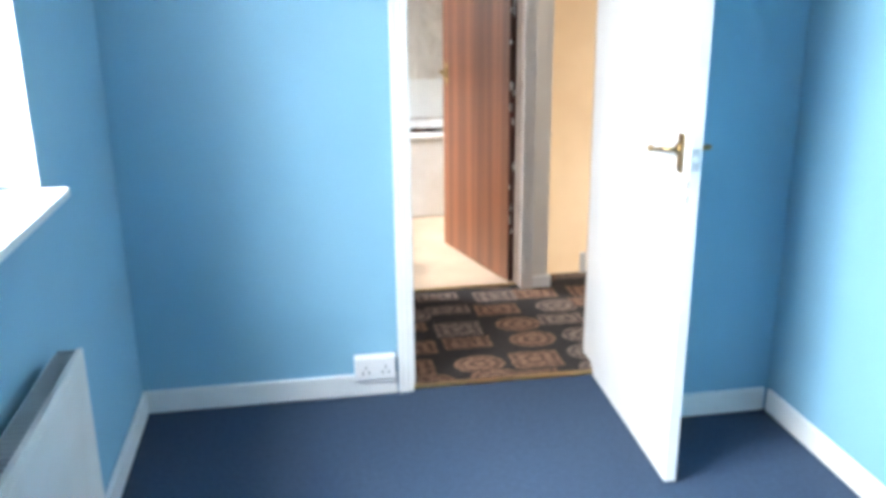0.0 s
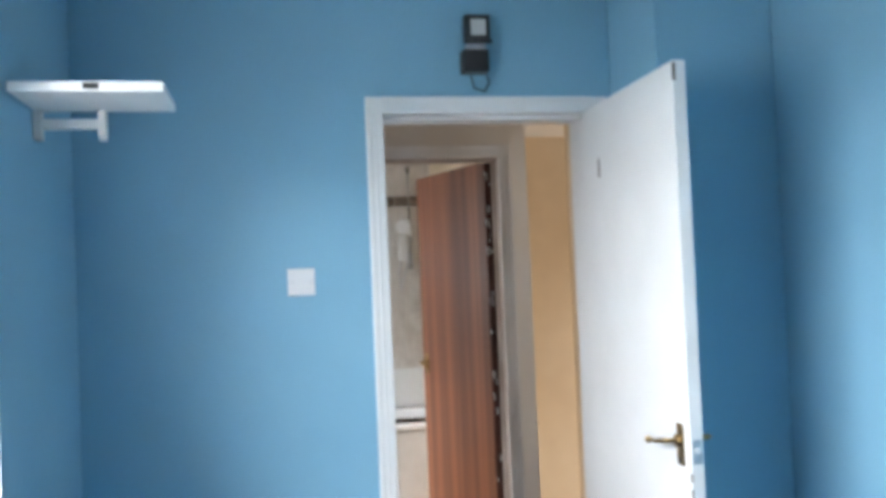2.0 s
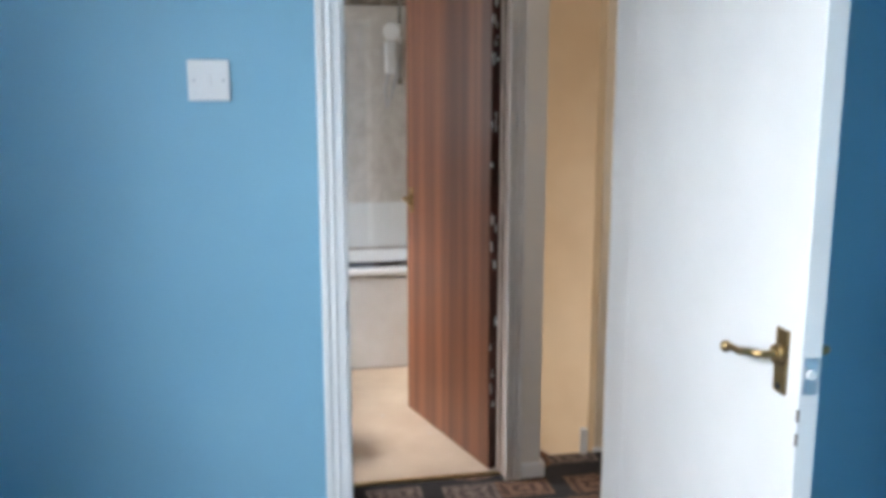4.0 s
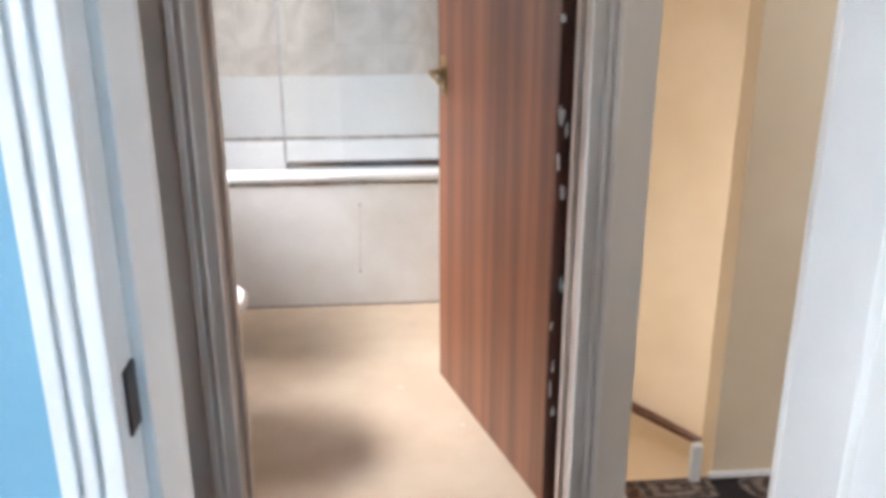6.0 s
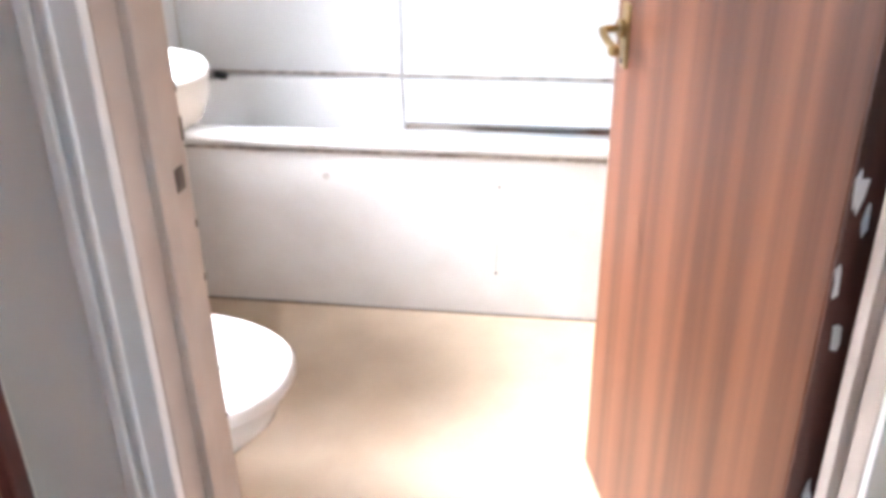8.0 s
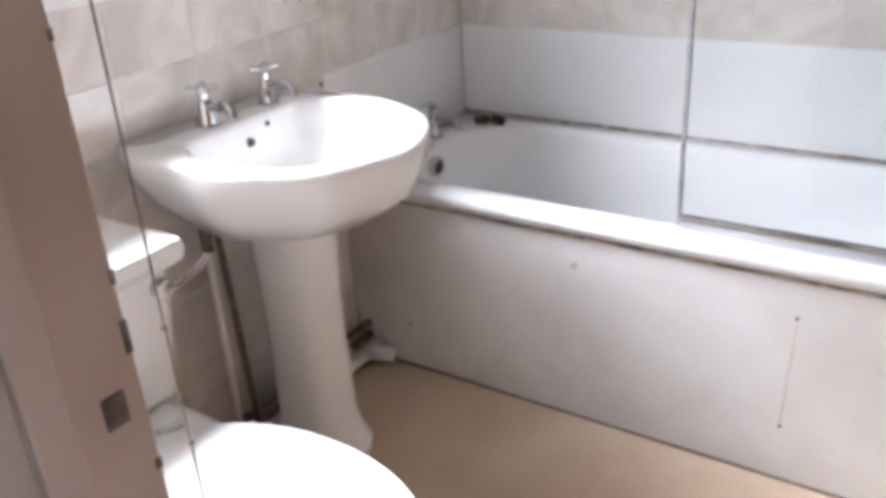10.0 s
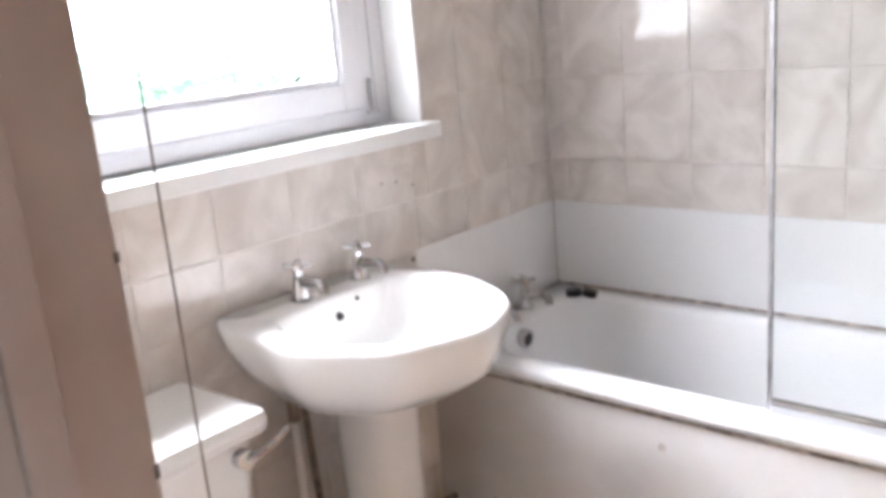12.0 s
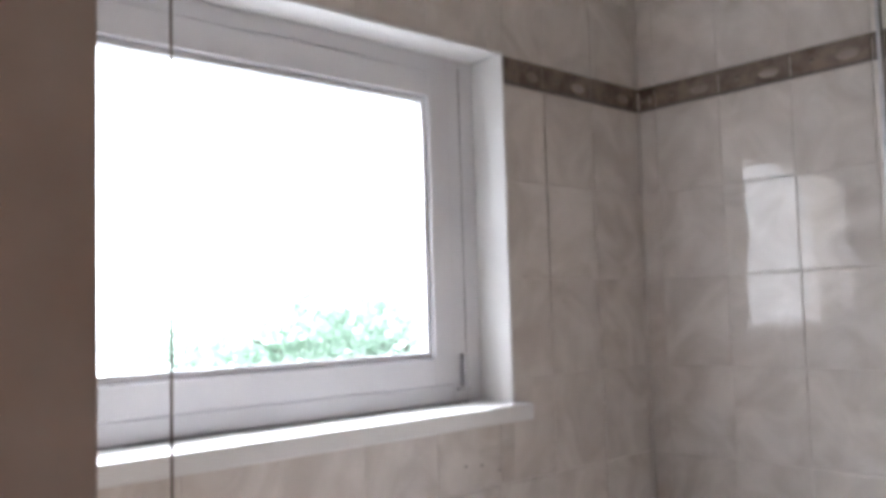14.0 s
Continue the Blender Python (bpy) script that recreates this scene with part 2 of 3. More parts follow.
def tube(name, pts, r, mat, parent=None):
    """A round bar or cord along a line of points."""
    cu = bpy.data.curves.new(name, "CURVE")
    cu.dimensions, cu.bevel_depth, cu.bevel_resolution, cu.use_fill_caps = "3D", r, 3, True
    sp = cu.splines.new("POLY")
    sp.points.add(len(pts) - 1)
    for p, c in zip(sp.points, pts):
        p.co = (*c, 1)
    tmp = bpy.data.objects.new(name, cu)
    me = bpy.data.meshes.new_from_object(tmp)
    bpy.data.objects.remove(tmp)
    me.materials.clear()
    me.materials.append(mat)
    me.polygons.foreach_set("use_smooth", [True] * len(me.polygons))
    ob = new(name, me)
    if parent:
        ob.parent = parent
    return ob


def loft(name, rings, mat, parent=None, cap=(True, True), smooth=True):
    """A skin over rings of points, all of one length."""
    bm = bmesh.new()
    vs = [[bm.verts.new(p) for p in ring] for ring in rings]
    for a, b in zip(vs, vs[1:]):
        n = len(a)
        for i in range(n):
            bm.faces.new((a[i], a[(i + 1) % n], b[(i + 1) % n], b[i]))
    if cap[0]:
        bm.faces.new(vs[0])
    if cap[1]:
        bm.faces.new(vs[-1])
    return finish(name, bm, mat, parent, smooth=smooth)


def empty(name, place=(0, 0, 0)):
    ob = new(name)
    ob.location = place
    return ob


def wall_y(name, x0, x1, y0, y1, z0, z1, mat, holes=()):
    """A wall across y, with rectangular openings (x0, x1, z0, z1) cut through it in order of x."""
    spans, at = [], x0
    for a, b, c, d in holes:
        spans.append(((at, y0, z0), (a, y1, z1)))
        if c > z0:
            spans.append(((a, y0, z0), (b, y1, c)))
        if d < z1:
            spans.append(((a, y0, d), (b, y1, z1)))
        at = b
    spans.append(((at, y0, z0), (x1, y1, z1)))
    return tagged(boxes(name, spans, mat), kind="structure")


def wall_x(name, x0, x1, y0, y1, z0, z1, mat, holes=()):
    """A wall across x, with openings (y0, y1, z0, z1)."""
    spans, at = [], y0
    for a, b, c, d in holes:
        spans.append(((x0, at, z0), (x1, a, z1)))
        if c > z0:
            spans.append(((x0, a, z0), (x1, b, c)))
        if d < z1:
            spans.append(((x0, a, d), (x1, b, z1)))
        at = b
    spans.append(((x0, at, z0), (x1, y1, z1)))
    return tagged(boxes(name, spans, mat), kind="structure")


# ---- structure ----
H = 2.37
XL, XR = -0.95, 1.19          # bedroom side walls
YB = -3.3                     # bedroom back wall
BX, BR, BF, BN = -0.993, 0.725, 3.025, 1.12   # bathroom: window wall, right wall, far wall, door wall inside
DW, DWB = 0.0, 0.195          # bedroom door wall
EW = 0.985                     # landing face of the bathroom wall
D1 = (-0.03, 0.745)           # structural opening of the bedroom door
D2 = (-0.12, 0.68)          # structural opening of the bathroom door
tagged(box("floor_bedroom", (XL - 0.3, YB - 0.1, -0.2), (XR + 0.1, 0.02, 0.0), CARPET), "worn navy blue fitted bedroom carpet", kind="structure")
tagged(box("floor_landing", (-1.4, 0.02, -0.2), (2.6, 1.16, 0.0), LANDCARPET), "dark patterned landing carpet with brown medallions", kind="structure")
tagged(box("floor_bathroom", (BX - 0.3, 1.164, -0.2), (0.787, BF + 0.1, 0.0), VINYL), "stained beige sheet vinyl bathroom floor", kind="structure")
tagged(box("floor_bathroom_threshold", (BX, 1.05, -0.1), (BR, 1.1636, 0.003), VINYL), kind="structure")
box("ceiling_bedroom", (XL - 0.3, YB - 0.1, H), (XR + 0.1, 0.05, H + 0.1), CEIL)["kind"] = "structure"
box("ceiling_landing", (-1.4, 0.055, H), (3.7, BF + 0.15, H + 0.1), CEIL)["kind"] = "structure"

wall_y("wall_bedroom_door", XL - 0.3, 1.3, DW, 0.075, 0, H, BLUE, [(*D1, 0, 2.005)])
wall_y("wall_landing_south", XL - 0.3, 2.6, 0.079, DWB, 0, H, CREAM, [(*D1, 0, 2.005)])
wall_x("wall_bedroom_window", XL - 0.3, XL, YB, -0.004, 0, H, BLUE, [(-2.4, -0.78, 0.964, 2.15)])
wall_x("wall_bedroom_right", XR, XR + 0.1, YB, -0.004, 0, H, BLUE)
wall_y("wall_bedroom_back", XL - 0.3, XR + 0.1, YB - 0.1, YB - 0.004, 0, H, BLUE)
tagged(box("wall_boxed_corner", (0.795, -0.36, 0.0), (XR - 0.003, -0.003, H - 0.003), BLUE), kind="structure")

wall_y("wall_bathroom_door", -1.4, 0.788, EW, 1.05, 0, H, GREY, [(*D2, 0, 1.986)])
wall_y("wall_bathroom_door_inside", BX, BR, 1.054, BN, 0, H, GREY, [(*D2, 0, 1.986)])
wall_x("wall_landing_left", -0.40, -0.285, DWB + 0.004, EW - 0.004, 0, H, GREY, [(0.215, 0.975, 0, 2.02)])
wall_x("wall_bathroom_window", BX - 0.25, BX + 0.0055, 1.054, BF + 0.1, 0, H, GROUT, [(1.22, 2.445, 1.079, 1.977)])
wall_y("wall_bathroom_far", BX + 0.008, 0.788, BF - 0.0055, BF + 0.1, 0, H, GROUT)
wall_x("wall_bathroom_right", BR, 0.788, 1.054, BF - 0.007, -2.5, H, CREAM)
wall_y("wall_stair_screen", 1.072, 2.6, 1.16, 1.24, -2.5, H, CREAM)
wall_y("wall_stair_back", 0.792, 3.6, BF, BF + 0.1, -2.5, H, CREAM)
# Next two end walls are unseen; their openings are added for the fill lamps.
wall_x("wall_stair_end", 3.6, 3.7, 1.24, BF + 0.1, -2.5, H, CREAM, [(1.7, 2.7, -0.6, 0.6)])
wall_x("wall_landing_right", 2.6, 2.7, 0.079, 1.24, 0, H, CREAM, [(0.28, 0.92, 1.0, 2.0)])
wall_y("wall_stair_front", 2.704, 3.6, 1.16, 1.24, -2.5, H, CREAM)
tagged(box("wall_below_landing", (0.792, 1.06, -2.5), (1.046, 1.156, -0.204), CREAM), kind="structure")
tagged(box("floor_hall", (0.792, 1.16, -2.6), (3.7, BF + 0.1, -2.504), VINYL), kind="structure")


def skirting(name, spans):
    return tagged(boxes(name, spans, WHITE, bevel=0.006), "white painted skirting board", kind="structure")


skirting("baseboard_left", [((XL + 0.001, YB, 0.001), (XL + 0.018, -0.022, 0.085))])
skirting("baseboard_door_wall", [((XL + 0.001, -0.018, 0.001), (-0.06, -0.001, 0.085))])
skirting("baseboard_box_side", [((0.777, -0.36, 0.001), (0.794, -0.02, 0.085))])
skirting("baseboard_box", [((0.777, -0.379, 0.001), (XR - 0.02, -0.361, 0.085))])
skirting("baseboard_right", [((XR - 0.018, YB, 0.001), (XR - 0.001, -0.38, 0.085))])
skirting("baseboard_landing", [((0.712, EW - 0.016, 0.001), (0.803, EW - 0.001, 0.06)), ((0.789, EW, 0.001), (0.803, 1.155, 0.06))])
skirting("baseboard_landing_end", [((-0.284, EW - 0.016, 0.001), (-0.16, EW - 0.001, 0.07))])
# Low strip along the screen wall; the second block is a short post stub.
skirting("baseboard_and_post_stub", [((1.06, 1.146, 0.001), (2.6, 1.159, 0.020)), ((1.006, 1.135, 0.001), (1.036, 1.159, 0.11))])


def architrave(name, x0, x1, top, y0, y1, mat, w=0.055, ogee=True):
    """Door surround: two uprights and a head, each with a raised outer bead."""
    ob = empty(name, ((x0 + x1) / 2, y0, 0))
    lo, hi = min(y0, y1), max(y0, y1)
    face = y1
    step = 0.006 if y1 > y0 else -0.006
    for n, a, b in (("upright", (x0 - w, 0.001), (x0, top + w)), ("upright", (x1, 0.001), (x1 + w, top + w)), ("head", (x0, top), (x1, top + w))):
        bm = bmesh.new()
        add_box(bm, (a[0], lo, a[1]), (b[0], hi, b[1]))
        f0, f1 = sorted((face, face + step))
        if n == "upright":
            left = a[0] < x0
            e = a[0] if left else b[0] - 0.016
            add_box(bm, (e, f0, a[1]), (e + 0.016, f1, b[1]))
            if ogee:
                e = a[0] + 0.024 if left else b[0] - 0.034
                add_box(bm, (e, f0, a[1]), (e + 0.010, f0 + (f1 - f0) * 0.9, b[1] - 0.02))
        else:
            add_box(bm, (a[0], f0, b[1] - 0.016), (b[0], f1, b[1]))
        part = finish(n, bm, mat, ob, 0.003)
        part.location = (-(x0 + x1) / 2, -y0, 0)
    tagged(ob, "painted moulded door architrave", "door frame", kind="structure")
    return ob


def lining(name, x0, x1, top, y0, y1, mat, t=0.03, stop=None):
    """Door lining that clads the opening, with a stop for the leaf."""
    spans = [((x0 - t + 0.001, y0, 0.001), (x0, y1, top)), ((x1, y0, 0.001), (x1 + t - 0.001, y1, top)), ((x0 - t + 0.001, y0, top), (x1 + t - 0.001, y1, top + t))]
    if stop:
        a, b = stop
        spans += [((x0, a, 0.001), (x0 + 0.012, b, top)), ((x1 - 0.012, a, 0.001), (x1, b, top)), ((x0 + 0.012, a, top - 0.012), (x1 - 0.012, b, top))]
    return tagged(boxes(name, spans, mat, bevel=0.002), "painted door lining with stop", kind="structure")


architrave("door_frame_bedroom", 0.0, 0.715, 1.974, -0.001, -0.016, WHITE)
lining("door_lining_bedroom", 0.0, 0.715, 1.974, -0.002, 0.195, WHITE, stop=(0.045, 0.075))
architrave("door_frame_bedroom_outer", 0.0, 0.715, 1.974, DWB + 0.001, DWB + 0.016, OFFWHITE)
architrave("door_frame_bathroom", -0.09, 0.65, 1.955, EW - 0.001, EW - 0.018, OFFWHITE, 0.06)
lining("door_lining_bathroom", -0.09, 0.65, 1.955, EW + 0.001, 1.126, LINING, stop=(1.03, 1.062))
tagged(box("threshold_bar_bathroom", (-0.09, 1.025, 0.001), (0.65, 1.052, 0.008), BRASS, bevel=0.003), "brass carpet threshold bar", kind="structure")
tagged(box("threshold_bar_bedroom", (0.0, 0.004, 0.001), (0.715, 0.036, 0.007), BRASS, bevel=0.003), "worn brass carpet threshold bar", kind="structure")

# ---- landing things ----
LX = -0.285
door_brown = empty("closed_door", (LX - 0.05, 0.597, 0))
for n, lo, hi, mt in (("leaf", (0.005, -0.345, 0.006), (0.04, 0.345, 1.98), VENEER), ("jamb", (-0.049, 0.346, 0.001), (0.055, 0.377, 2.018), STAIN), ("jamb", (-0.049, -0.381, 0.001), (0.055, -0.346, 2.018), STAIN), ("head", (-0.049, -0.345, 1.982), (0.055, 0.345, 2.018), STAIN)):
    box(n, lo, hi, mt, door_brown, 0.003)
tagged(door_brown, "closed dark brown veneered flush landing door", "door")

rail = empty("stair_rail", (1.6, BF, -1.0))
rod("handrail", (-0.79, -0.05, 0.55), (1.6, -0.05, -0.88), 0.024, BROWNWOOD, rail)
for q in (-0.4, 0.6, 1.4):
    rod("bracket", (q, -0.001, 0.28 - q * 0.598), (q, -0.05, 0.315 - q * 0.598), 0.008, STEEL, rail, seg=8)
tagged(rail, "dark brown wooden handrail fixed to cream stair wall", "handrail")

# ---- bedroom door ----
def lever(parent, at, side, mat, flip=1):
    """Lever handle on a long backplate. side: sign of the face along x; flip: way of the lever along y."""
    x, y, z = at
    bm = bmesh.new()
    add_box(bm, (x, y - 0.018, z - 0.066), (x + side * 0.006, y + 0.018, z + 0.042))
    finish("backplate", bm, mat, parent, 0.003)
    add = [(x + side * 0.004, y, z), (x + side * 0.034, y, z), (x + side * 0.046, y + flip * 0.010, z), (x + side * 0.049, y + flip * 0.030, z - 0.003), (x + side * 0.048, y + flip * 0.055, z - 0.010), (x + side * 0.049, y + flip * 0.078, z - 0.010), (x + side * 0.051, y + flip * 0.094, z - 0.013)]
    tube("lever", add, 0.0066, mat, parent)
    rod("rose", (x + side * 0.005, y, z), (x + side * 0.016, y, z), 0.016, mat, parent)
    bm = bmesh.new()
    bmesh.ops.create_uvsphere(bm, u_segments=12, v_segments=8, radius=0.0105, matrix=Matrix.Translation(add[-1]))
    finish("knob", bm, mat, parent, smooth=True)
    rod("keyhole", (x + side * 0.0055, y, z - 0.055), (x + side * 0.0075, y, z - 0.055), 0.006, BLACK, parent, seg=12)


door = empty("open_door", (0.713, -0.02, 0))
door.rotation_euler = (0, 0, radians(-2.3))
box("leaf", (-0.037, -0.732, 0.008), (0.0, 0.0, 1.972), WHITE, door, 0.003)
lever(door, (-0.037, -0.682, 0.998), -1, BRASS, 1)
lever(door, (0.0, -0.682, 0.998), 1, BRASS, 1)
box("latch_plate", (-0.031, -0.7335, 0.945), (-0.007, -0.7315, 1.005), STEEL, door)
rod("latch_bolt", (-0.019, -0.738, 0.978), (-0.019, -0.73, 0.978), 0.008, WHITE, door, seg=12)
box("hook_scar", (-0.0385, -0.165, 1.735), (-0.0365, -0.153, 1.795), GRIME, door, 0.002)
box("chip", (-0.0375, -0.7325, 1.92), (-0.028, -0.7305, 1.965), GRIME, door)
for q in (0.86, 0.90):
    box("chip", (-0.0375, -0.7328, q), (-0.033, -0.7305, q + 0.02), GRIME, door)
for q in (0.25, 1.7):
    rod("hinge", (0.004, 0.004, q), (0.004, 0.004, q + 0.09), 0.006, STEEL, door, seg=10)
tagged(door, "open white painted flush door with brass lever handle", "door")
keep = box("strike_plate", (0.0, 0.012, 0.875), (0.0035, 0.042, 0.94), BLACK, bevel=0.001)
tagged(keep, "dark metal strike plate on white door lining", "strike plate")

# ---- bathroom door ----
bdoor = empty("open_door", (0.648, 1.079, 0))
bdoor.rotation_euler = (0, 0, radians(15.3))
box("leaf", (-0.04, 0.004, 0.008), (0.0, 0.742, 1.952), VENEER, bdoor, 0.002)
box("hinge_edge", (-0.039, 0.0, 0.009), (-0.001, 0.0038, 1.951), STAIN, bdoor)
rs = random.Random(4)
for i in range(26):
    q, u = rs.uniform(0.05, 1.9), rs.uniform(-0.037, -0.012)
    bm = bmesh.new()
    bmesh.ops.create_circle(bm, cap_ends=True, segments=7, radius=1, matrix=Matrix.Translation((u, -0.0012 - i * 0.00003, q)) @ Matrix.Diagonal((rs.uniform(0.002, 0.007), 1, rs.uniform(0.006, 0.022), 1)) @ Euler((radians(90), 0, 0)).to_matrix().to_4x4())
    for v in bm.verts:
        v.co.x += rs.uniform(-0.002, 0.002)
        v.co.z += rs.uniform(-0.006, 0.006)
    e = bmesh.ops.extrude_face_region(bm, geom=bm.faces[:])
    for v in e["geom"]:
        if isinstance(v, bmesh.types.BMVert):
            v.co.y += 0.001
    finish("paint_splash", bm, WHITE, bdoor)
lever(bdoor, (-0.04, 0.69, 0.975), -1, BRASS, -1)
tagged(bdoor, "open reddish brown veneered flush door with brass lever", "door")
rc = random.Random(9)
for i in range(9):
    q = rc.choice((1.033, 0.86, 0.83, 0.79, 0.72, 0.66, 0.98, 1.2, 0.58)) + rc.uniform(-0.01, 0.01)
    w, hh = rc.uniform(0.003, 0.006), rc.uniform(0.006, 0.016)
    chip = box("paint_chip", (-0.0906, 1.1262 - w, q), (-0.0893, 1.1266, q + hh), GRIME, bevel=0.0004)
    chip.parent = bpy.data.objects["door_lining_bathroom"]
bkeep = box("strike_plate", (-0.091, 1.090, 0.922), (-0.0882, 1.110, 0.950), GRIME, bevel=0.001)
tagged(bkeep, "worn steel strike plate on door lining", "strike plate")

# ---- bedroom things ----
sw = empty("light_switch", (-0.279, -0.001, 1.44))
box("plate", (-0.043, -0.009, -0.043), (0.043, 0, 0.043), PLASTIC, sw, 0.003)
box("rocker", (-0.006, -0.0125, -0.011), (0.006, -0.008, 0.011), PLASTIC, sw, 0.001)
for q in (-0.03, 0.03):
    rod("screw", (q, -0.0098, 0), (q, -0.008, 0), 0.003, STEEL, sw, seg=10)
tagged(sw, "white plastic light switch on blue wall", "switch")

so = empty("wall_socket", (-0.139, -0.001, 0.114))
box("back_box", (-0.075, -0.03, -0.045), (0.073, 0, 0.045), PLASTIC, so, 0.003)
box("face_plate", (-0.073, -0.038, -0.043), (0.071, -0.031, 0.043), PLASTIC, so, 0.003)
for q in (-0.036, 0.034):
    for dx, dz in ((0, 0.006), (-0.011, -0.014), (0.011, -0.014)):
        box("slot", (q + dx - 0.003, -0.0385, dz - 0.004), (q + dx + 0.003, -0.0375, dz + 0.004), BLACK, so)
    box("rocker", (q - 0.005, -0.0405, 0.022), (q + 0.005, -0.0375, 0.036), PLASTIC, so, 0.001)
tagged(so, "white surface mounted double socket above skirting", "socket")

# black flood lamp with sensor above the door
fl = empty("flood_lamp", (0.316, -0.001, 2.188))
box("housing", (-0.042, -0.075, 0.01), (0.042, -0.035, 0.10), BLACK, fl, 0.006)
box("lens", (-0.024, -0.0775, 0.03), (0.026, -0.0745, 0.082), LENS, fl, 0.001)
box("rim", (-0.046, -0.078, 0.004), (0.046, -0.070, 0.018), BLACK, fl, 0.002)
box("bracket", (-0.03, -0.05, -0.012), (0.03, 0, 0.012), STEEL, fl, 0.002)
box("sensor", (-0.05, -0.07, -0.088), (0.036, -0.01, -0.012), BLACK, fl, 0.006)
tube("cable", [(0.03, -0.02, -0.07), (0.047, -0.015, -0.11), (0.03, -0.01, -0.14), (-0.005, -0.01, -0.13), (-0.018, -0.02, -0.085)], 0.003, BLACK, fl)
tagged(fl, "black sensor flood lamp fixed to blue wall", "lamp")

# shelf on a bracket high on the window wall
sh = empty("wall_shelf", (XL + 0.001, -0.565, 1.908))
box("board", (0.0, -0.10, 0.0), (0.345, 0.16, 0.025), WHITE, sh, 0.004)
box("label_plate", (0.165, -0.1025, 0.006), (0.20, -0.0995, 0.02), BLACK, sh)
box("wall_plate", (0.0, 0.12, -0.075), (0.02, 0.155, -0.0005), OFFWHITE, sh, 0.003)
box("arm", (0.02, 0.125, -0.048), (0.16, 0.15, -0.022), OFFWHITE, sh, 0.003)
box("post", (0.155, 0.12, -0.065), (0.175, 0.155, -0.0005), OFFWHITE, sh, 0.003)
rod("foot", (0.165, 0.14, -0.078), (0.165, 0.14, -0.062), 0.011, PLASTIC, sh)
tagged(sh, "white board shelf on a wall bracket", "shelf")

# bedroom window
def window(name, x, y0, y1, z0, z1, sash, mat, outside=-1):
    """Plastic window in a wall across x: outer frame, one sash, glazing bead, pane."""
    ob = empty(name, (x, (y0 + y1) / 2, z0))
    w, h = (y1 - y0) / 2, z1 - z0

    def ring(n, inset, wide, xa, xb):
        a, b, c, d = -w + inset, w - inset, inset, h - inset
        boxes(n, [((xa, a, c), (xb, a + wide, d)), ((xa, b - wide, c), (xb, b, d)), ((xa, a + wide, c), (xb, b - wide, c + wide)), ((xa, a + wide, d - wide), (xb, b - wide, d))], mat, ob, 0.004)

    ring("frame", 0.001, 0.045, -0.03, 0.03)
    ring("sash", 0.048, sash, -0.025, 0.04)
    ring("glazing_bead", 0.048 + sash + 0.001, 0.012, -0.01, 0.03)
    i = 0.048 + sash + 0.008
    g = box("pane", (-0.004, -w + i, i), (0.004, w - i, h - i), GLASS, ob)
    g.visible_shadow = False
    ring("gasket", 0.048 + sash + 0.012, 0.004, 0.026, 0.0315)
    tagged(ob, "white plastic framed window with one pane", "window", kind="structure")
    return ob


window("window_1", XL - 0.16, -2.4, -0.78, 0.991, 2.15, 0.05, UPVC)
tagged(box("sill_bedroom", (XL - 0.13, -2.4, 0.966), (XL + 0.068, -0.79, 0.990), WHITE, bevel=0.006), "white painted window board", kind="structure")
tagged(boxes("reveal_bedroom", [((XL - 0.13, -0.786, 0.992), (XL + 0.001, -0.781, 2.149)), ((XL - 0.13, -2.399, 0.992), (XL + 0.001, -2.394, 2.149))], WHITE), kind="structure")


def radiator(name, x, y0, y1, z0, z1):
    ob = empty(name, (x, (y0 + y1) / 2, z0))
    w, h = (y1 - y0) / 2, z1 - z0
    bm = bmesh.new()
    add_box(bm, (0.076, -w, 0), (0.09, w, h))
    add_box(bm, (0.0895, -w + 0.02, 0.02), (0.092, w - 0.02, h - 0.02))
    add_box(bm, (0.02, -w, 0.02), (0.034, w, h - 0.02))
    finish("panel", bm, OFFWHITE, ob, 0.003)
    bm = bmesh.new()
    add_box(bm, (0.034, -w + 0.001, 0.01), (0.076, -w + 0.004, h - 0.004))
    add_box(bm, (0.034, w - 0.004, 0.01), (0.076, w - 0.001, h - 0.004))
    for i in range(60):
        a = -w + 0.005 + i * (2 * w - 0.02) / 60
        add_box(bm, (0.034, a, h - 0.010), (0.076, a + 0.014, h - 0.004))
    add_box(bm, (0.034, -w + 0.004, h - 0.018), (0.076, w - 0.004, h - 0.012))
    finish("grille", bm, GREYPAINT, ob)
    for q in (-w + 0.15, w - 0.15):
        box("bracket", (0.0, q - 0.015, 0.1), (0.02, q + 0.015, h - 0.1), STEEL, ob)
    for q in (-w + 0.03, w - 0.03):
        rod("pipe", (0.05, q, -z0 + 0.002), (0.05, q, 0.02), 0.008, OFFWHITE, ob, seg=10)
    tagged(ob, "white panel radiator with grey top grille", "radiator")


radiator("radiator", XL + 0.001, -2.1, -0.962, 0.12, 0.66)

# ---- bathroom things ----
# bath
bath = empty("bath", (0, 0, 0))
PY, RIM = 2.396, 0.528


def rrect(x0, x1, y0, y1, z, r, n=8):
    pts = []
    for cx, cy, a in ((x1 - r, y1 - r, 0), (x0 + r, y1 - r, 90), (x0 + r, y0 + r, 180), (x1 - r, y0 + r, 270)):
        for i in range(n + 1):
            t = radians(a + 90 * i / n)
            pts.append((cx + r * math.cos(t), cy + r * math.sin(t), z))
    return pts


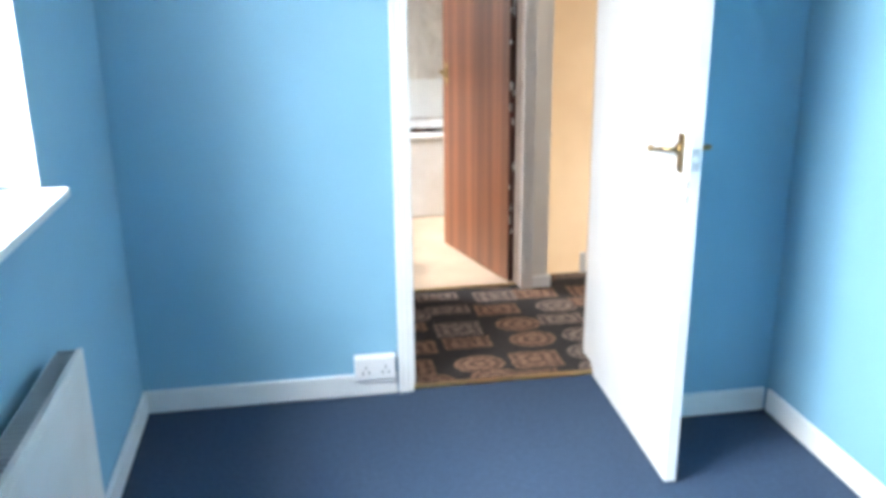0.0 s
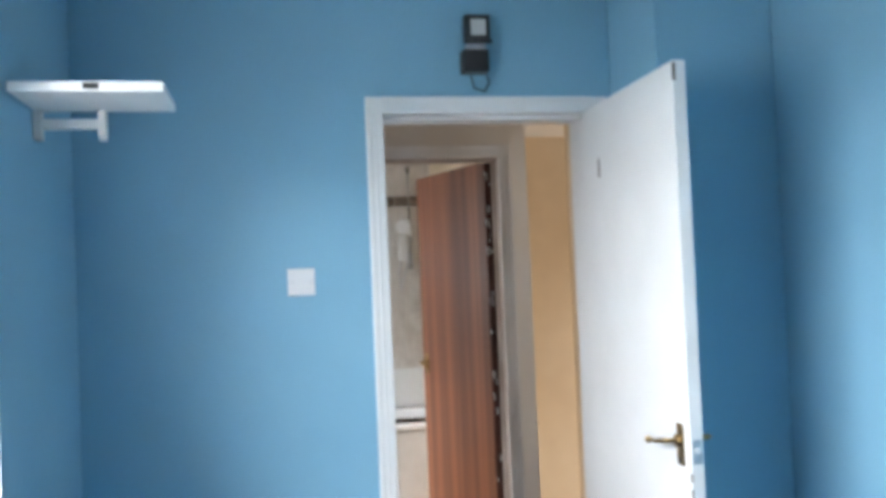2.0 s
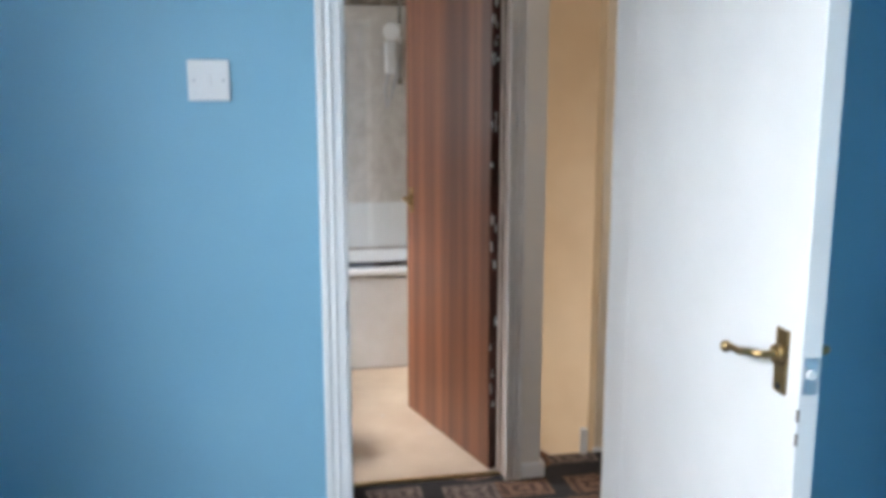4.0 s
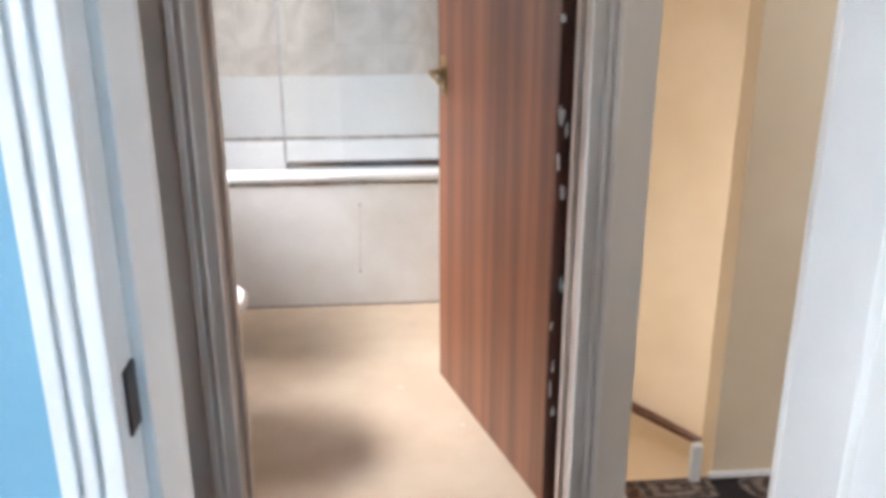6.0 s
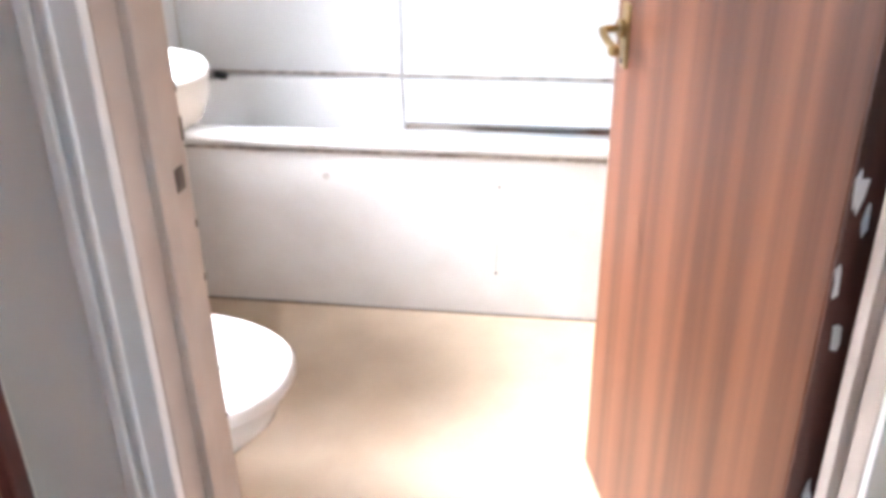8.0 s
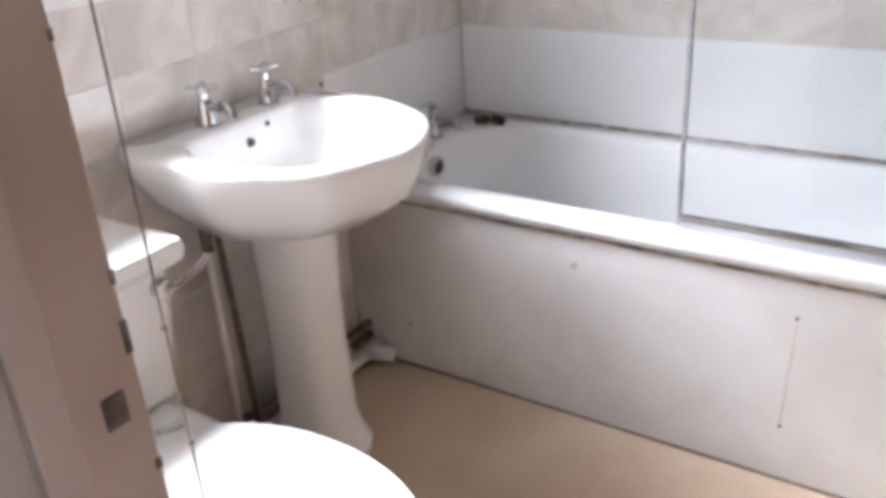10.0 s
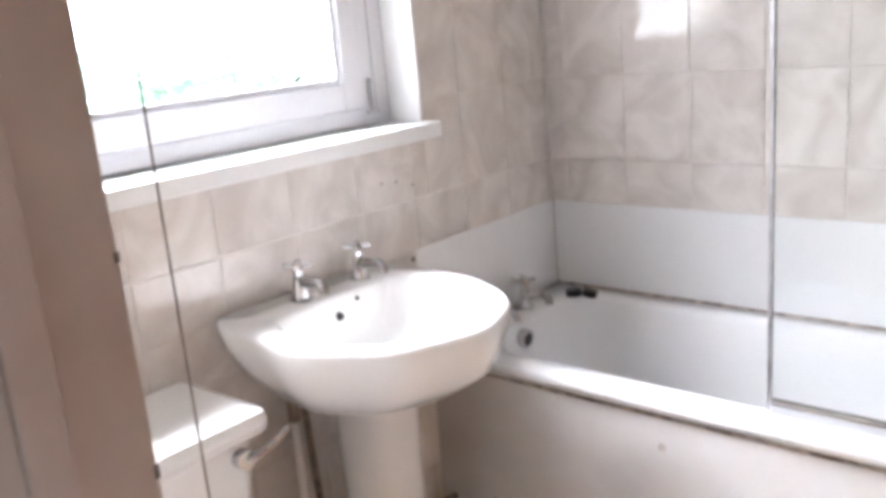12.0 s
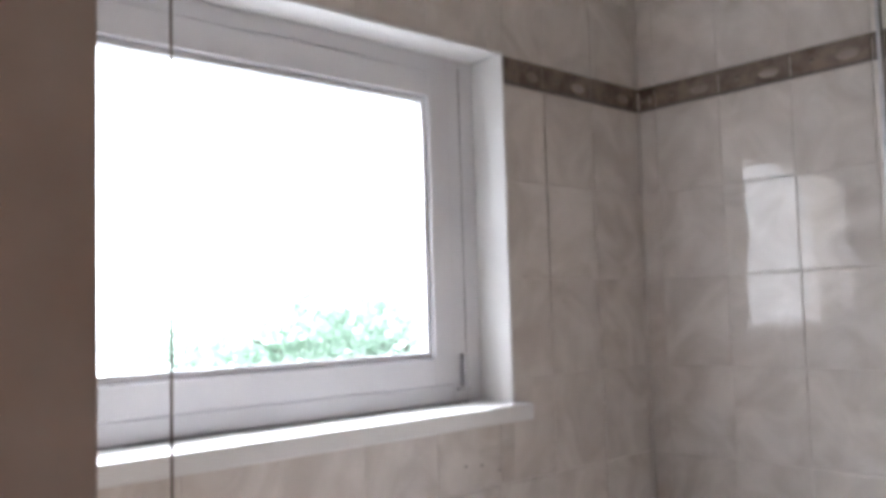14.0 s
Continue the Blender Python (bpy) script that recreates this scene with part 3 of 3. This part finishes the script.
bx0, bx1, by0, by1 = BX + 0.012, BR - 0.004, PY - 0.010, BF - 0.012
loft("tub", [rrect(bx0, bx1, by0 + 0.01, by1, RIM - 0.036, 0.012), rrect(bx0, bx1, by0, by1, RIM - 0.031, 0.012), rrect(bx0, bx1, by0, by1, RIM - 0.008, 0.014), rrect(bx0 + 0.006, bx1 - 0.006, by0 + 0.008, by1 - 0.006, RIM, 0.016),
             rrect(bx0 + 0.10, bx1 - 0.10, by0 + 0.072, by1 - 0.05, RIM, 0.13), rrect(bx0 + 0.115, bx1 - 0.115, by0 + 0.084, by1 - 0.062, RIM - 0.012, 0.13), rrect(bx0 + 0.13, bx1 - 0.16, by0 + 0.095, by1 - 0.075, RIM - 0.12, 0.13),
             rrect(bx0 + 0.155, bx1 - 0.28, by0 + 0.112, by1 - 0.09, RIM - 0.32, 0.12), rrect(bx0 + 0.20, bx1 - 0.36, by0 + 0.15, by1 - 0.14, RIM - 0.37, 0.10)], ACRYLIC, bath, cap=(False, True))
bm = bmesh.new()
add_box(bm, (BX + 0.012, PY, 0.001), (BR - 0.004, PY + 0.012, RIM - 0.037))
finish("panel", bm, PANEL, bath)
box("seal", (BX + 0.012, PY - 0.004, RIM - 0.044), (BR - 0.004, PY + 0.004, RIM - 0.0375), SILICONE, bath)
box("floor_seal", (BX + 0.012, PY - 0.005, 0.0005), (BR - 0.004, PY - 0.001, 0.005), GRIME, bath)
for px, pz in ((0.163, 0.402), (0.157, 0.138), (-0.318, 0.413), (-0.80, 0.13)):
    rod("screw_hole", (px, PY - 0.0016, pz), (px, PY + 0.001, pz), 0.0042, GRIME, bath, seg=9)
rod("overflow", (bx0 + 0.137, 2.645, 0.487), (bx0 + 0.115, 2.645, 0.490), 0.027, STEEL, bath)
rod("overflow_grate", (bx0 + 0.140, 2.645, 0.4868), (bx0 + 0.136, 2.645, 0.487), 0.018, BLACK, bath)
boxes("filled_crack", [((0.1545 + 0.0012 * k, PY - 0.0012, 0.145 + 0.031 * k), (0.158 + 0.0009 * k + 0.001 * (k % 3), PY + 0.001, 0.1765 + 0.031 * k)) for k in range(8)], STAINED, bath)
rod("old_hook_hole", (-0.318, PY - 0.003, 0.413), (-0.318, PY + 0.001, 0.413), 0.010, STAINED, bath, seg=10)
tagged(bath, "white acrylic bath with grubby painted panel", "bath")
box("bath_sealant", (BX + 0.012, BF - 0.013, RIM + 0.0005), (BR - 0.004, BF - 0.008, RIM + 0.008), SILICONE, bath)


def tap(place, turn=0, name="tap", label="chrome pillar tap with cross head", big=1.0):
    """Pillar tap; its spout points along +x before turning."""
    ob = empty(name, place)
    ob.rotation_euler = (0, 0, radians(turn))
    s = big
    bm = bmesh.new()
    add_rod(bm, (0, 0, 0), (0, 0, 0.006 * s), 0.024 * s)
    add_rod(bm, (0, 0, 0.006 * s), (0, 0, 0.052 * s), 0.020 * s, 0.013 * s)
    add_rod(bm, (0, 0, 0.052 * s), (0, 0, 0.068 * s), 0.010 * s)
    finish("body", bm, CHROME, ob, 0.002)
    tube("spout", [(0, 0, 0.035 * s), (0.03 * s, 0, 0.042 * s), (0.062 * s, 0, 0.046 * s), (0.074 * s, 0, 0.036 * s), (0.076 * s, 0, 0.024 * s)], 0.010 * s, CHROME, ob)
    bm = bmesh.new()
    add_rod(bm, (0, 0, 0.066 * s), (0, 0, 0.085 * s), 0.012 * s, 0.008 * s)
    for a in range(4):
        d = Vector((math.cos(radians(45 + 90 * a)), math.sin(radians(45 + 90 * a)), 0))
        add_rod(bm, d * 0.008 * s + Vector((0, 0, 0.076 * s)), d * 0.030 * s + Vector((0, 0, 0.078 * s)), 0.0045 * s, 0.0065 * s, 10)
    finish("cross_head", bm, CHROME, ob, 0.001)
    return tagged(ob, label, "tap", group="bathroom taps")


tap((bx0 + 0.055, 2.60, RIM), 0, label="chrome bath tap with cross head", big=1.15)
tap((bx0 + 0.05, 2.76, RIM), 0, label="chrome bath tap with cross head", big=1.15)
plug = empty("bath_plug", (bx0 + 0.11, 2.93, RIM))
rod("stopper", (0, 0, 0.0), (0, 0, 0.016), 0.024, BLACK, plug)
rod("stopper_grip", (0.045, 0.012, 0.0), (0.05, 0.016, 0.018), 0.022, BLACK, plug)
tube("chain", [(0.0, 0, 0.018), (-0.02, -0.02, 0.012), (-0.05, -0.05, 0.006)], 0.002, STEEL, plug)
tagged(plug, "black rubber plug on bath ledge", "plug")

# shower screen
scr = empty("shower_screen", (-0.100, PY + 0.054, RIM))
gp = box("glass_panel", (0.0, -0.003, 0.03), (0.812, 0.003, 1.38), GLASS, scr)
gp.visible_shadow = False
box("edge_strip", (-0.008, -0.006, 0.004), (0.0, 0.006, 1.38), STEEL, scr, 0.001)
box("bottom_rail", (0.0, -0.012, 0.001), (0.812, 0.012, 0.03), CHROME, scr, 0.003)
box("wall_channel", (0.813, -0.012, 0.001), (0.820, 0.012, 1.38), CHROME, scr, 0.003)
tagged(scr, "frameless glass bath screen with metal edge", "shower screen")

# shower on the far wall
show = empty("shower", (0.535, BF - 0.010, 1.5))
rod("riser_rail", (0.03, -0.035, -0.02), (0.03, -0.035, 0.66), 0.009, CHROME, show)
box("rail_bracket", (0.015, -0.045, 0.64), (0.045, 0.0, 0.67), CHROME, show, 0.004)
box("rail_bracket", (0.015, -0.045, -0.03), (0.045, 0.0, 0.0), CHROME, show, 0.004)
box("unit", (-0.055, -0.075, 0.03), (0.005, 0.0, 0.21), PLASTIC, show, 0.012)
rod("head", (-0.02, -0.11, 0.27), (-0.035, -0.15, 0.25), 0.045, PLASTIC, show, r2=0.05)
tube("handle", [(0.03, -0.05, 0.20), (0.01, -0.08, 0.25), (-0.02, -0.11, 0.27)], 0.013, PLASTIC, show)
tube("hose", [(0.03, -0.05, 0.2), (0.0, -0.09, 0.02), (-0.03, -0.08, -0.1), (-0.05, -0.06, -0.16), (-0.06, -0.05, -0.06), (-0.04, -0.05, 0.04)], 0.007, STEEL, show)
tagged(show, "white shower with chrome riser rail", "shower")

# basin and pedestal
basin = empty("basin", (BX + 0.018, 1.975, 0))
N = 90


def bring(cx, rx, ry, z, wave=0.0, flat=0.0, full=1.0):
    """One ring of the bowl; full below 1 squares off the half against the wall."""
    pts = []
    for i in range(N):
        t = 2 * math.pi * i / N
        k = 1 + wave * math.cos(9 * t)
        x = cx + rx * k * math.cos(t)
        y = math.copysign(abs(math.sin(t)) ** (full if math.cos(t) < 0 else 1.0), math.sin(t))
        pts.append((max(x, flat), ry * k * y, z))
    return pts


TOP = 0.812
rings = [bring(0.20, 0.13, 0.12, TOP - 0.185, 0, 0.0), bring(0.21, 0.22, 0.195, TOP - 0.155, 0.016, 0.0, 0.8), bring(0.22, 0.285, 0.230, TOP - 0.10, 0.026, 0.0, 0.6), bring(0.22, 0.308, 0.250, TOP - 0.05, 0.020, 0.0, 0.45),
         bring(0.22, 0.312, 0.253, TOP - 0.014, 0.012, 0.0, 0.38), bring(0.22, 0.305, 0.247, TOP, 0.008, 0.0, 0.38), bring(0.268, 0.232, 0.212, TOP + 0.001, 0.007, 0.115), bring(0.268, 0.22, 0.200, TOP - 0.012, 0.006, 0.122),
         bring(0.268, 0.19, 0.18, TOP - 0.06, 0.004, 0.135), bring(0.268, 0.13, 0.14, TOP - 0.105, 0, 0.15), bring(0.268, 0.03, 0.03, TOP - 0.125, 0, 0.16)]
loft("bowl", rings, CERAMIC, basin)
box("back_ledge", (0.001, -0.20, TOP - 0.09), (0.10, 0.20, TOP - 0.004), CERAMIC, basin, 0.02)
rod("overflow_hole", (0.122, 0.0, TOP - 0.042), (0.1345, 0.0, TOP - 0.045), 0.010, BLACK, basin, seg=12)
rod("chain_stay", (0.118, 0.06, TOP - 0.02), (0.1265, 0.06, TOP - 0.022), 0.006, BLACK, basin, seg=12)


def pring(rx, ry, z, cx=0.19):
    return [(cx + rx * math.copysign(abs(math.cos(2 * math.pi * i / 32)) ** 0.8, math.cos(2 * math.pi * i / 32)), 0.02 + ry * math.copysign(abs(math.sin(2 * math.pi * i / 32)) ** 0.8, math.sin(2 * math.pi * i / 32)), z) for i in range(32)]


loft("pedestal", [pring(0.115, 0.105, 0.001), pring(0.115, 0.105, 0.035), pring(0.098, 0.09, 0.06), pring(0.088, 0.078, 0.12), pring(0.085, 0.075, 0.35), pring(0.09, 0.082, 0.6), pring(0.105, 0.1, TOP - 0.165)], CERAMIC, basin)
rod("bolt_mark", (0.30, -0.03, 0.03), (0.309, -0.033, 0.03), 0.009, BLACK, basin, seg=8)
tagged(basin, "white shell edged ceramic basin on a pedestal", "basin")
for q in (-0.08, 0.09):
    tap((BX + 0.09 + 0.005 * (q > 0), 2.006 + q, TOP), 0)

# toilet
wc = empty("toilet", (BX + 0.012, 1.45, 0))


def oval(x0, x1, w, z, blunt=0.35):
    pts = []
    for i in range(40):
        t = 2 * math.pi * i / 40
        c = math.cos(t)
        x = (x0 + x1) / 2 + (x1 - x0) / 2 * c
        k = 1.0 if c > 0 else 1 - 0.12 * c * c
        pts.append((x, w * k * math.copysign(abs(math.sin(t)) ** 0.85, math.sin(t)), z))
    return pts


loft("bowl", [oval(0.18, 0.62, 0.11, 0.001), oval(0.20, 0.60, 0.10, 0.06), oval(0.22, 0.62, 0.10, 0.16), oval(0.22, 0.74, 0.13, 0.25), oval(0.22, 0.82, 0.165, 0.33), oval(0.22, 0.838, 0.178, 0.385), oval(0.25, 0.82, 0.16, 0.392)], CERAMIC, wc)
box("plinth", (0.02, -0.16, 0.30), (0.36, 0.16, 0.398), CERAMIC, wc, 0.02)
loft("lid", [oval(0.31, 0.848, 0.182, 0.394), oval(0.305, 0.858, 0.188, 0.402), oval(0.305, 0.858, 0.188, 0.418), oval(0.315, 0.848, 0.178, 0.428), oval(0.37, 0.79, 0.12, 0.432)], PLASTIC, wc)
for q in (-0.08, 0.08):
    rod("hinge", (0.30, q - 0.02, 0.412), (0.30, q + 0.02, 0.412), 0.012, PLASTIC, wc)
bm = bmesh.new()
vs = add_box(bm, (0.004, -0.2, 0.40), (0.245, 0.2, 0.674))
for v in vs:
    if v.co.z < 0.5:
        v.co.y *= 0.88
        v.co.x *= 0.92
finish("cistern", bm, CERAMIC, wc, 0.022, segments=4)
box("cistern_lid", (0.002, -0.218, 0.671), (0.278, 0.218, 0.722), CERAMIC, wc, 0.022)
rod("lever_boss", (0.243, 0.162, 0.636), (0.266, 0.162, 0.636), 0.018, CHROME, wc)
tube("flush_lever", [(0.266, 0.162, 0.636), (0.274, 0.180, 0.640), (0.282, 0.222, 0.655), (0.284, 0.245, 0.672)], 0.007, CHROME, wc)
tagged(wc, "white close coupled toilet with lid down", "toilet")

# drill holes left in the tiles above the basin
for y, z, r in ((2.364, 0.777, 0.007), (2.389, 0.967, 0.003), (2.33, 0.985, 0.003), (2.28, 0.99, 0.003)):
    hole = rod("drill_hole", (BX + 0.006, y, z), (BX + 0.0092, y, z), r, GRIME, seg=10)
    hole.parent = bpy.data.objects["wall_bathroom_window"]
# dents in the vinyl
for x, y, r in ((0.285, 1.712, 0.009), (0.456, 1.471, 0.007), (0.16, 1.62, 0.004), (0.44, 1.32, 0.004)):
    dent = rod("dent", (x, y, 0.0), (x, y, 0.0012), r, STAINED, seg=9)
    dent.parent = bpy.data.objects["floor_bathroom"]

# pipes under the basin
pipes = empty("pipes", (BX + 0.03, 1.95, 0))
for k, (dx, dz, r) in enumerate(((0.02, 0.05, 0.011), (0.02, 0.085, 0.011), (0.055, 0.035, 0.02))):
    rod("pipe", (dx, -0.32, dz), (dx, 0.445, dz + 0.01), r, (COPPER, COPPER, PLASTIC)[k], pipes, seg=10)
rod("feed", (0.05, -0.085, 0.06), (0.06, -0.085, 0.60), 0.0085, OFFWHITE, pipes, seg=10)
rod("feed", (0.06, -0.035, 0.06), (0.07, -0.065, 0.64), 0.008, GRIME, pipes, seg=10)
rod("isolator", (0.06, -0.085, 0.56), (0.061, -0.085, 0.66), 0.014, GRIME, pipes, seg=10)
rod("waste_elbow", (0.055, 0.38, 0.045), (0.13, 0.40, 0.05), 0.02, PLASTIC, pipes, seg=12)
tagged(pipes, "grimy supply and waste pipes along floor", "pipes")

# bathroom window
window("window_2", BX - 0.125, 1.22, 2.392, 1.119, 1.975, 0.064, UPVC)
tagged(box("sill_bathroom", (BX - 0.12, 1.18, 1.081), (BX + 0.060, 2.460, 1.120), WHITE, bevel=0.004), "white window board over basin", kind="structure")
tagged(boxes("reveal_bathroom", [((BX - 0.095, 2.438, 1.121), (BX + 0.012, 2.444, 1.976)), ((BX - 0.095, 1.221, 1.121), (BX + 0.012, 1.226, 1.976)), ((BX - 0.095, 1.226, 1.970), (BX + 0.012, 2.438, 1.976))], WHITE), kind="structure")
tagged(box("window_post", (BX - 0.15, 2.393, 1.121), (BX - 0.098, 2.444, 1.974), UPVC, bevel=0.003), "white plastic frame extension", kind="structure")
# Thin black strips stand in for the dark slits beside and below the frame.
tagged(boxes("window_gap_strips", [((BX - 0.112, 2.3915, 1.2), (BX - 0.0965, 2.3928, 1.95)), ((BX - 0.112, 1.3, 1.1206), (BX - 0.088, 2.39, 1.1218))], BLACK), kind="structure")
wh = empty("window_stay", (BX - 0.082, 2.372, 1.178))
box("plate", (-0.008, -0.008, -0.02), (0.006, 0.008, 0.06), STEEL, wh, 0.002)
box("arm", (0.0, -0.03, -0.028), (0.008, 0.012, -0.018), STEEL, wh, 0.001)
tagged(wh, "steel window friction stay on frame corner", "window stay")

# light pull cord just inside the door
cord = empty("pull_cord", (-0.153, 1.2, 0.0))
tube("string", [(0, 0, H - 0.02), (0.008, 0, 1.6), (0.002, 0, 1.1), (-0.003, 0.001, 0.60)], 0.0011, CORD, cord)
for q in (0.936, 0.812, 0.86):
    bm = bmesh.new()
    bmesh.ops.create_icosphere(bm, subdivisions=1, radius=0.0032, matrix=Matrix.Translation((0.0, 0.0, q)))
    finish("knot", bm, CORD, cord, smooth=True)
rod("toggle", (-0.003, 0.001, 0.55), (-0.003, 0.001, 0.60), 0.009, PLASTIC, cord, r2=0.004, seg=12)
rod("ceiling_switch", (0, 0, H - 0.035), (0, 0, H - 0.001), 0.035, PLASTIC, cord)
tagged(cord, "thin knotted light pull cord with white toggle", "pull cord")

# small dark knob on the wall end by the stairs
hook = empty("hook", (0.7885, 1.06, 0.733))
rod("stem", (0, 0, 0), (0.012, 0, 0), 0.005, BLACK, hook, seg=10)
rod("knob", (0.010, 0, 0), (0.022, 0, 0), 0.014, BLACK, hook, r2=0.011)
tagged(hook, "small dark knob on the landing wall end", "hook")

# ---- outside ----
OVERCAST = bpy.data.materials.new("overcast_sky")
OVERCAST.use_nodes = True
on = OVERCAST.node_tree
em = on.nodes.new("ShaderNodeEmission")
em.inputs[0].default_value, em.inputs[1].default_value = (0.95, 0.98, 1.0, 1), 9.0
on.links.new(em.outputs[0], on.nodes["Material Output"].inputs[0])
tagged(box("backdrop", (-16.2, -40, -2.6), (-16, 40, 25), OVERCAST), kind="structure")

tagged(box("ground", (-400, -400, -2.9), (400, 400, -2.6), GRASS), kind="structure")


def tree(place, height, spread, seed, leaves=2600):
    r = random.Random(seed)
    ob = empty("tree", place)
    bm = bmesh.new()
    add_rod(bm, (0, 0, 0), (0.1, 0, height * 0.6), 0.18, 0.08, 10)
    for i in range(14):
        a = r.uniform(0, 6.28)
        z = r.uniform(0.3, 0.6) * height
        add_rod(bm, (0.05, 0, z), (math.cos(a) * spread * 0.7, math.sin(a) * spread * 0.7, z + height * r.uniform(0.1, 0.3)), 0.06, 0.015, 6)
    finish("trunk", bm, BARK, ob)
    bm = bmesh.new()
    for i in range(leaves):
        while True:
            v = Vector((r.uniform(-1, 1), r.uniform(-1, 1), r.uniform(-1, 1)))
            if v.length < 1:
                break
        k = 0.75 + 0.35 * noise.noise(v * 2.5 + Vector((seed, 0, 0)))
        c = Vector((v.x * spread * k, v.y * spread * k, height * 0.68 + v.z * height * 0.34 * k))
        s = r.uniform(0.04, 0.10)
        q = Euler((r.uniform(0, 3), r.uniform(0, 3), r.uniform(0, 6))).to_matrix()
        bm.faces.new([bm.verts.new(c + q @ Vector(p)) for p in ((-s, 0, 0), (0, -s * 0.5, s * 0.1), (s, 0, 0), (0, s * 0.5, s * 0.1))])
    finish("crown", bm, LEAF, ob)["kind"] = "stuff"
    tagged(ob, "leafy green garden tree outside the window", "tree")


tree((-11.0, 9.0, -2.6), 4.75, 2.1, 3, 6500)
tree((-12.5, 7.4, -2.6), 4.3, 2.1, 8, 5000)

# ---- wall tiles ----
TW, TH, TG = 0.2, 0.242, 0.0025


def tile_mesh(name, w, h, mat):
    """One tile with eased edges, standing in the xz plane, facing -y."""
    bm = bmesh.new()
    d, e = 0.008, 0.0018
    a = [bm.verts.new(p) for p in ((0, 0, 0), (w, 0, 0), (w, 0, h), (0, 0, h))]
    b = [bm.verts.new((x, -d + e, z)) for x, z in ((0, 0), (w, 0), (w, h), (0, h))]
    c = [bm.verts.new((x, -d, z)) for x, z in ((e, e), (w - e, e), (w - e, h - e), (e, h - e))]
    for p, q in ((a, b), (b, c)):
        for i in range(4):
            bm.faces.new((p[i], p[(i + 1) % 4], q[(i + 1) % 4], q[i]))
    bm.faces.new(c)
    if mat is BORDER:
        # raised shell, dart and dark top bead
        n = len(bm.faces)
        bmesh.ops.create_uvsphere(bm, u_segments=10, v_segments=6, radius=1, matrix=Matrix.Translation((w * 0.72, -d, h * 0.45)) @ Matrix.Diagonal((w * 0.15, 0.004, h * 0.2, 1)))
        bmesh.ops.create_cone(bm, cap_ends=True, segments=3, radius1=h * 0.2, radius2=h * 0.05, depth=0.006, matrix=Matrix.Translation((w * 0.28, -d, h * 0.5)) @ Euler((radians(90), radians(90), 0)).to_matrix().to_4x4())
        bm.faces.ensure_lookup_table()
        for f in bm.faces[n:]:
            f.material_index = 1
        n = len(bm.faces)
        add_box(bm, (0, -d - 0.003, h - 0.011), (w, -d, h - 0.0005))
        add_box(bm, (0, -d - 0.002, 0.0005), (w, -d, 0.007))
        bm.faces.ensure_lookup_table()
        for f in bm.faces[n:]:
            f.material_index = 2
    bmesh.ops.recalc_face_normals(bm, faces=bm.faces)
    me = bpy.data.meshes.new(name)
    bm.to_mesh(me)
    bm.free()
    me.materials.append(mat)
    if mat is BORDER:
        me.materials.append(SHELL)
        me.materials.append(BEAD)
    return me


tile_cache = {}


def lay(parent, m, w, h, mat, name="tile"):
    key = (round(w, 4), round(h, 4), mat.name)
    if key not in tile_cache:
        tile_cache[key] = tile_mesh(name, w, h, mat)
    ob = new(name, tile_cache[key])
    ob.parent = parent
    ob.matrix_basis = m
    return ob


ROWS = [(0.7995, 0.929, TILE)] + [(1.899 - TH * k + TG, 1.899 - TH * (k - 1), TILE) for k in (4, 3, 2, 1)] + [(1.9015, 1.969, BORDER), (1.9715, 2.211, TILE), (2.2135, H - 0.001, TILE)]
far, win = bpy.data.objects["wall_bathroom_far"], bpy.data.objects["wall_bathroom_window"]


def columns(lo, hi, start, pitch):
    """Spans of the tiles in one course, cut at both ends."""
    out, k = [], math.floor((lo - start) / pitch)
    while start + k * pitch < hi:
        a, b = max(lo, start + k * pitch + TG), min(hi, start + (k + 1) * pitch)
        if b - a > 0.012:
            out.append((a, b))
        k += 1
    return out


for z0, z1, mt in ROWS:
    nm = "border_tile" if mt is BORDER else "tile"
    for a, b in columns(BX + 0.011, BR - 0.003, -0.93, 0.2):
        lay(far, Matrix.Translation((a, BF, z0)), b - a, z1 - z0, mt, nm)
    for a, b in columns(1.125, BF - 0.011, 2.795, TW):
        spans = [(a, b, z0, z1)]
        if b > 1.22 and a < 2.445 and z1 > 1.079 and z0 < 1.975:
            spans = []
            if a < 1.22:
                spans.append((a, 1.22, z0, z1))
            if b > 2.447:
                spans.append((2.4475, b, z0, z1))
            mid = (max(a, 1.22), min(b, 2.445))
            if z0 < 1.079:
                spans.append((*mid, z0, 1.078))
            if z1 > 1.982:
                spans.append((*mid, 1.978, z1))
        for p, q, c, d in spans:
            if q - p > 0.006 and d - c > 0.006:
                lay(win, Matrix.Translation((BX, p, c)) @ Euler((0, 0, radians(90))).to_matrix().to_4x4(), q - p, d - c, mt, nm)
z0, z1 = 0.532, 0.797
lay(far, Matrix.Translation((BX + 0.011, BF, z0)), BR - BX - 0.015, z1 - z0, ACRYLIC, "splash_panel")
lay(win, Matrix.Translation((BX, 2.38, z0)) @ Euler((0, 0, radians(90))).to_matrix().to_4x4(), BF - 0.011 - 2.38, z1 - z0, ACRYLIC, "splash_panel")
for z0, z1 in ((0.003, 0.19), (0.1925, 0.435), (0.4375, 0.68), (0.6825, 0.797)):
    for a, b in columns(1.125, 2.378, 2.795, TW):
        lay(win, Matrix.Translation((BX, a, z0)) @ Euler((0, 0, radians(90))).to_matrix().to_4x4(), b - a, z1 - z0, TILE)
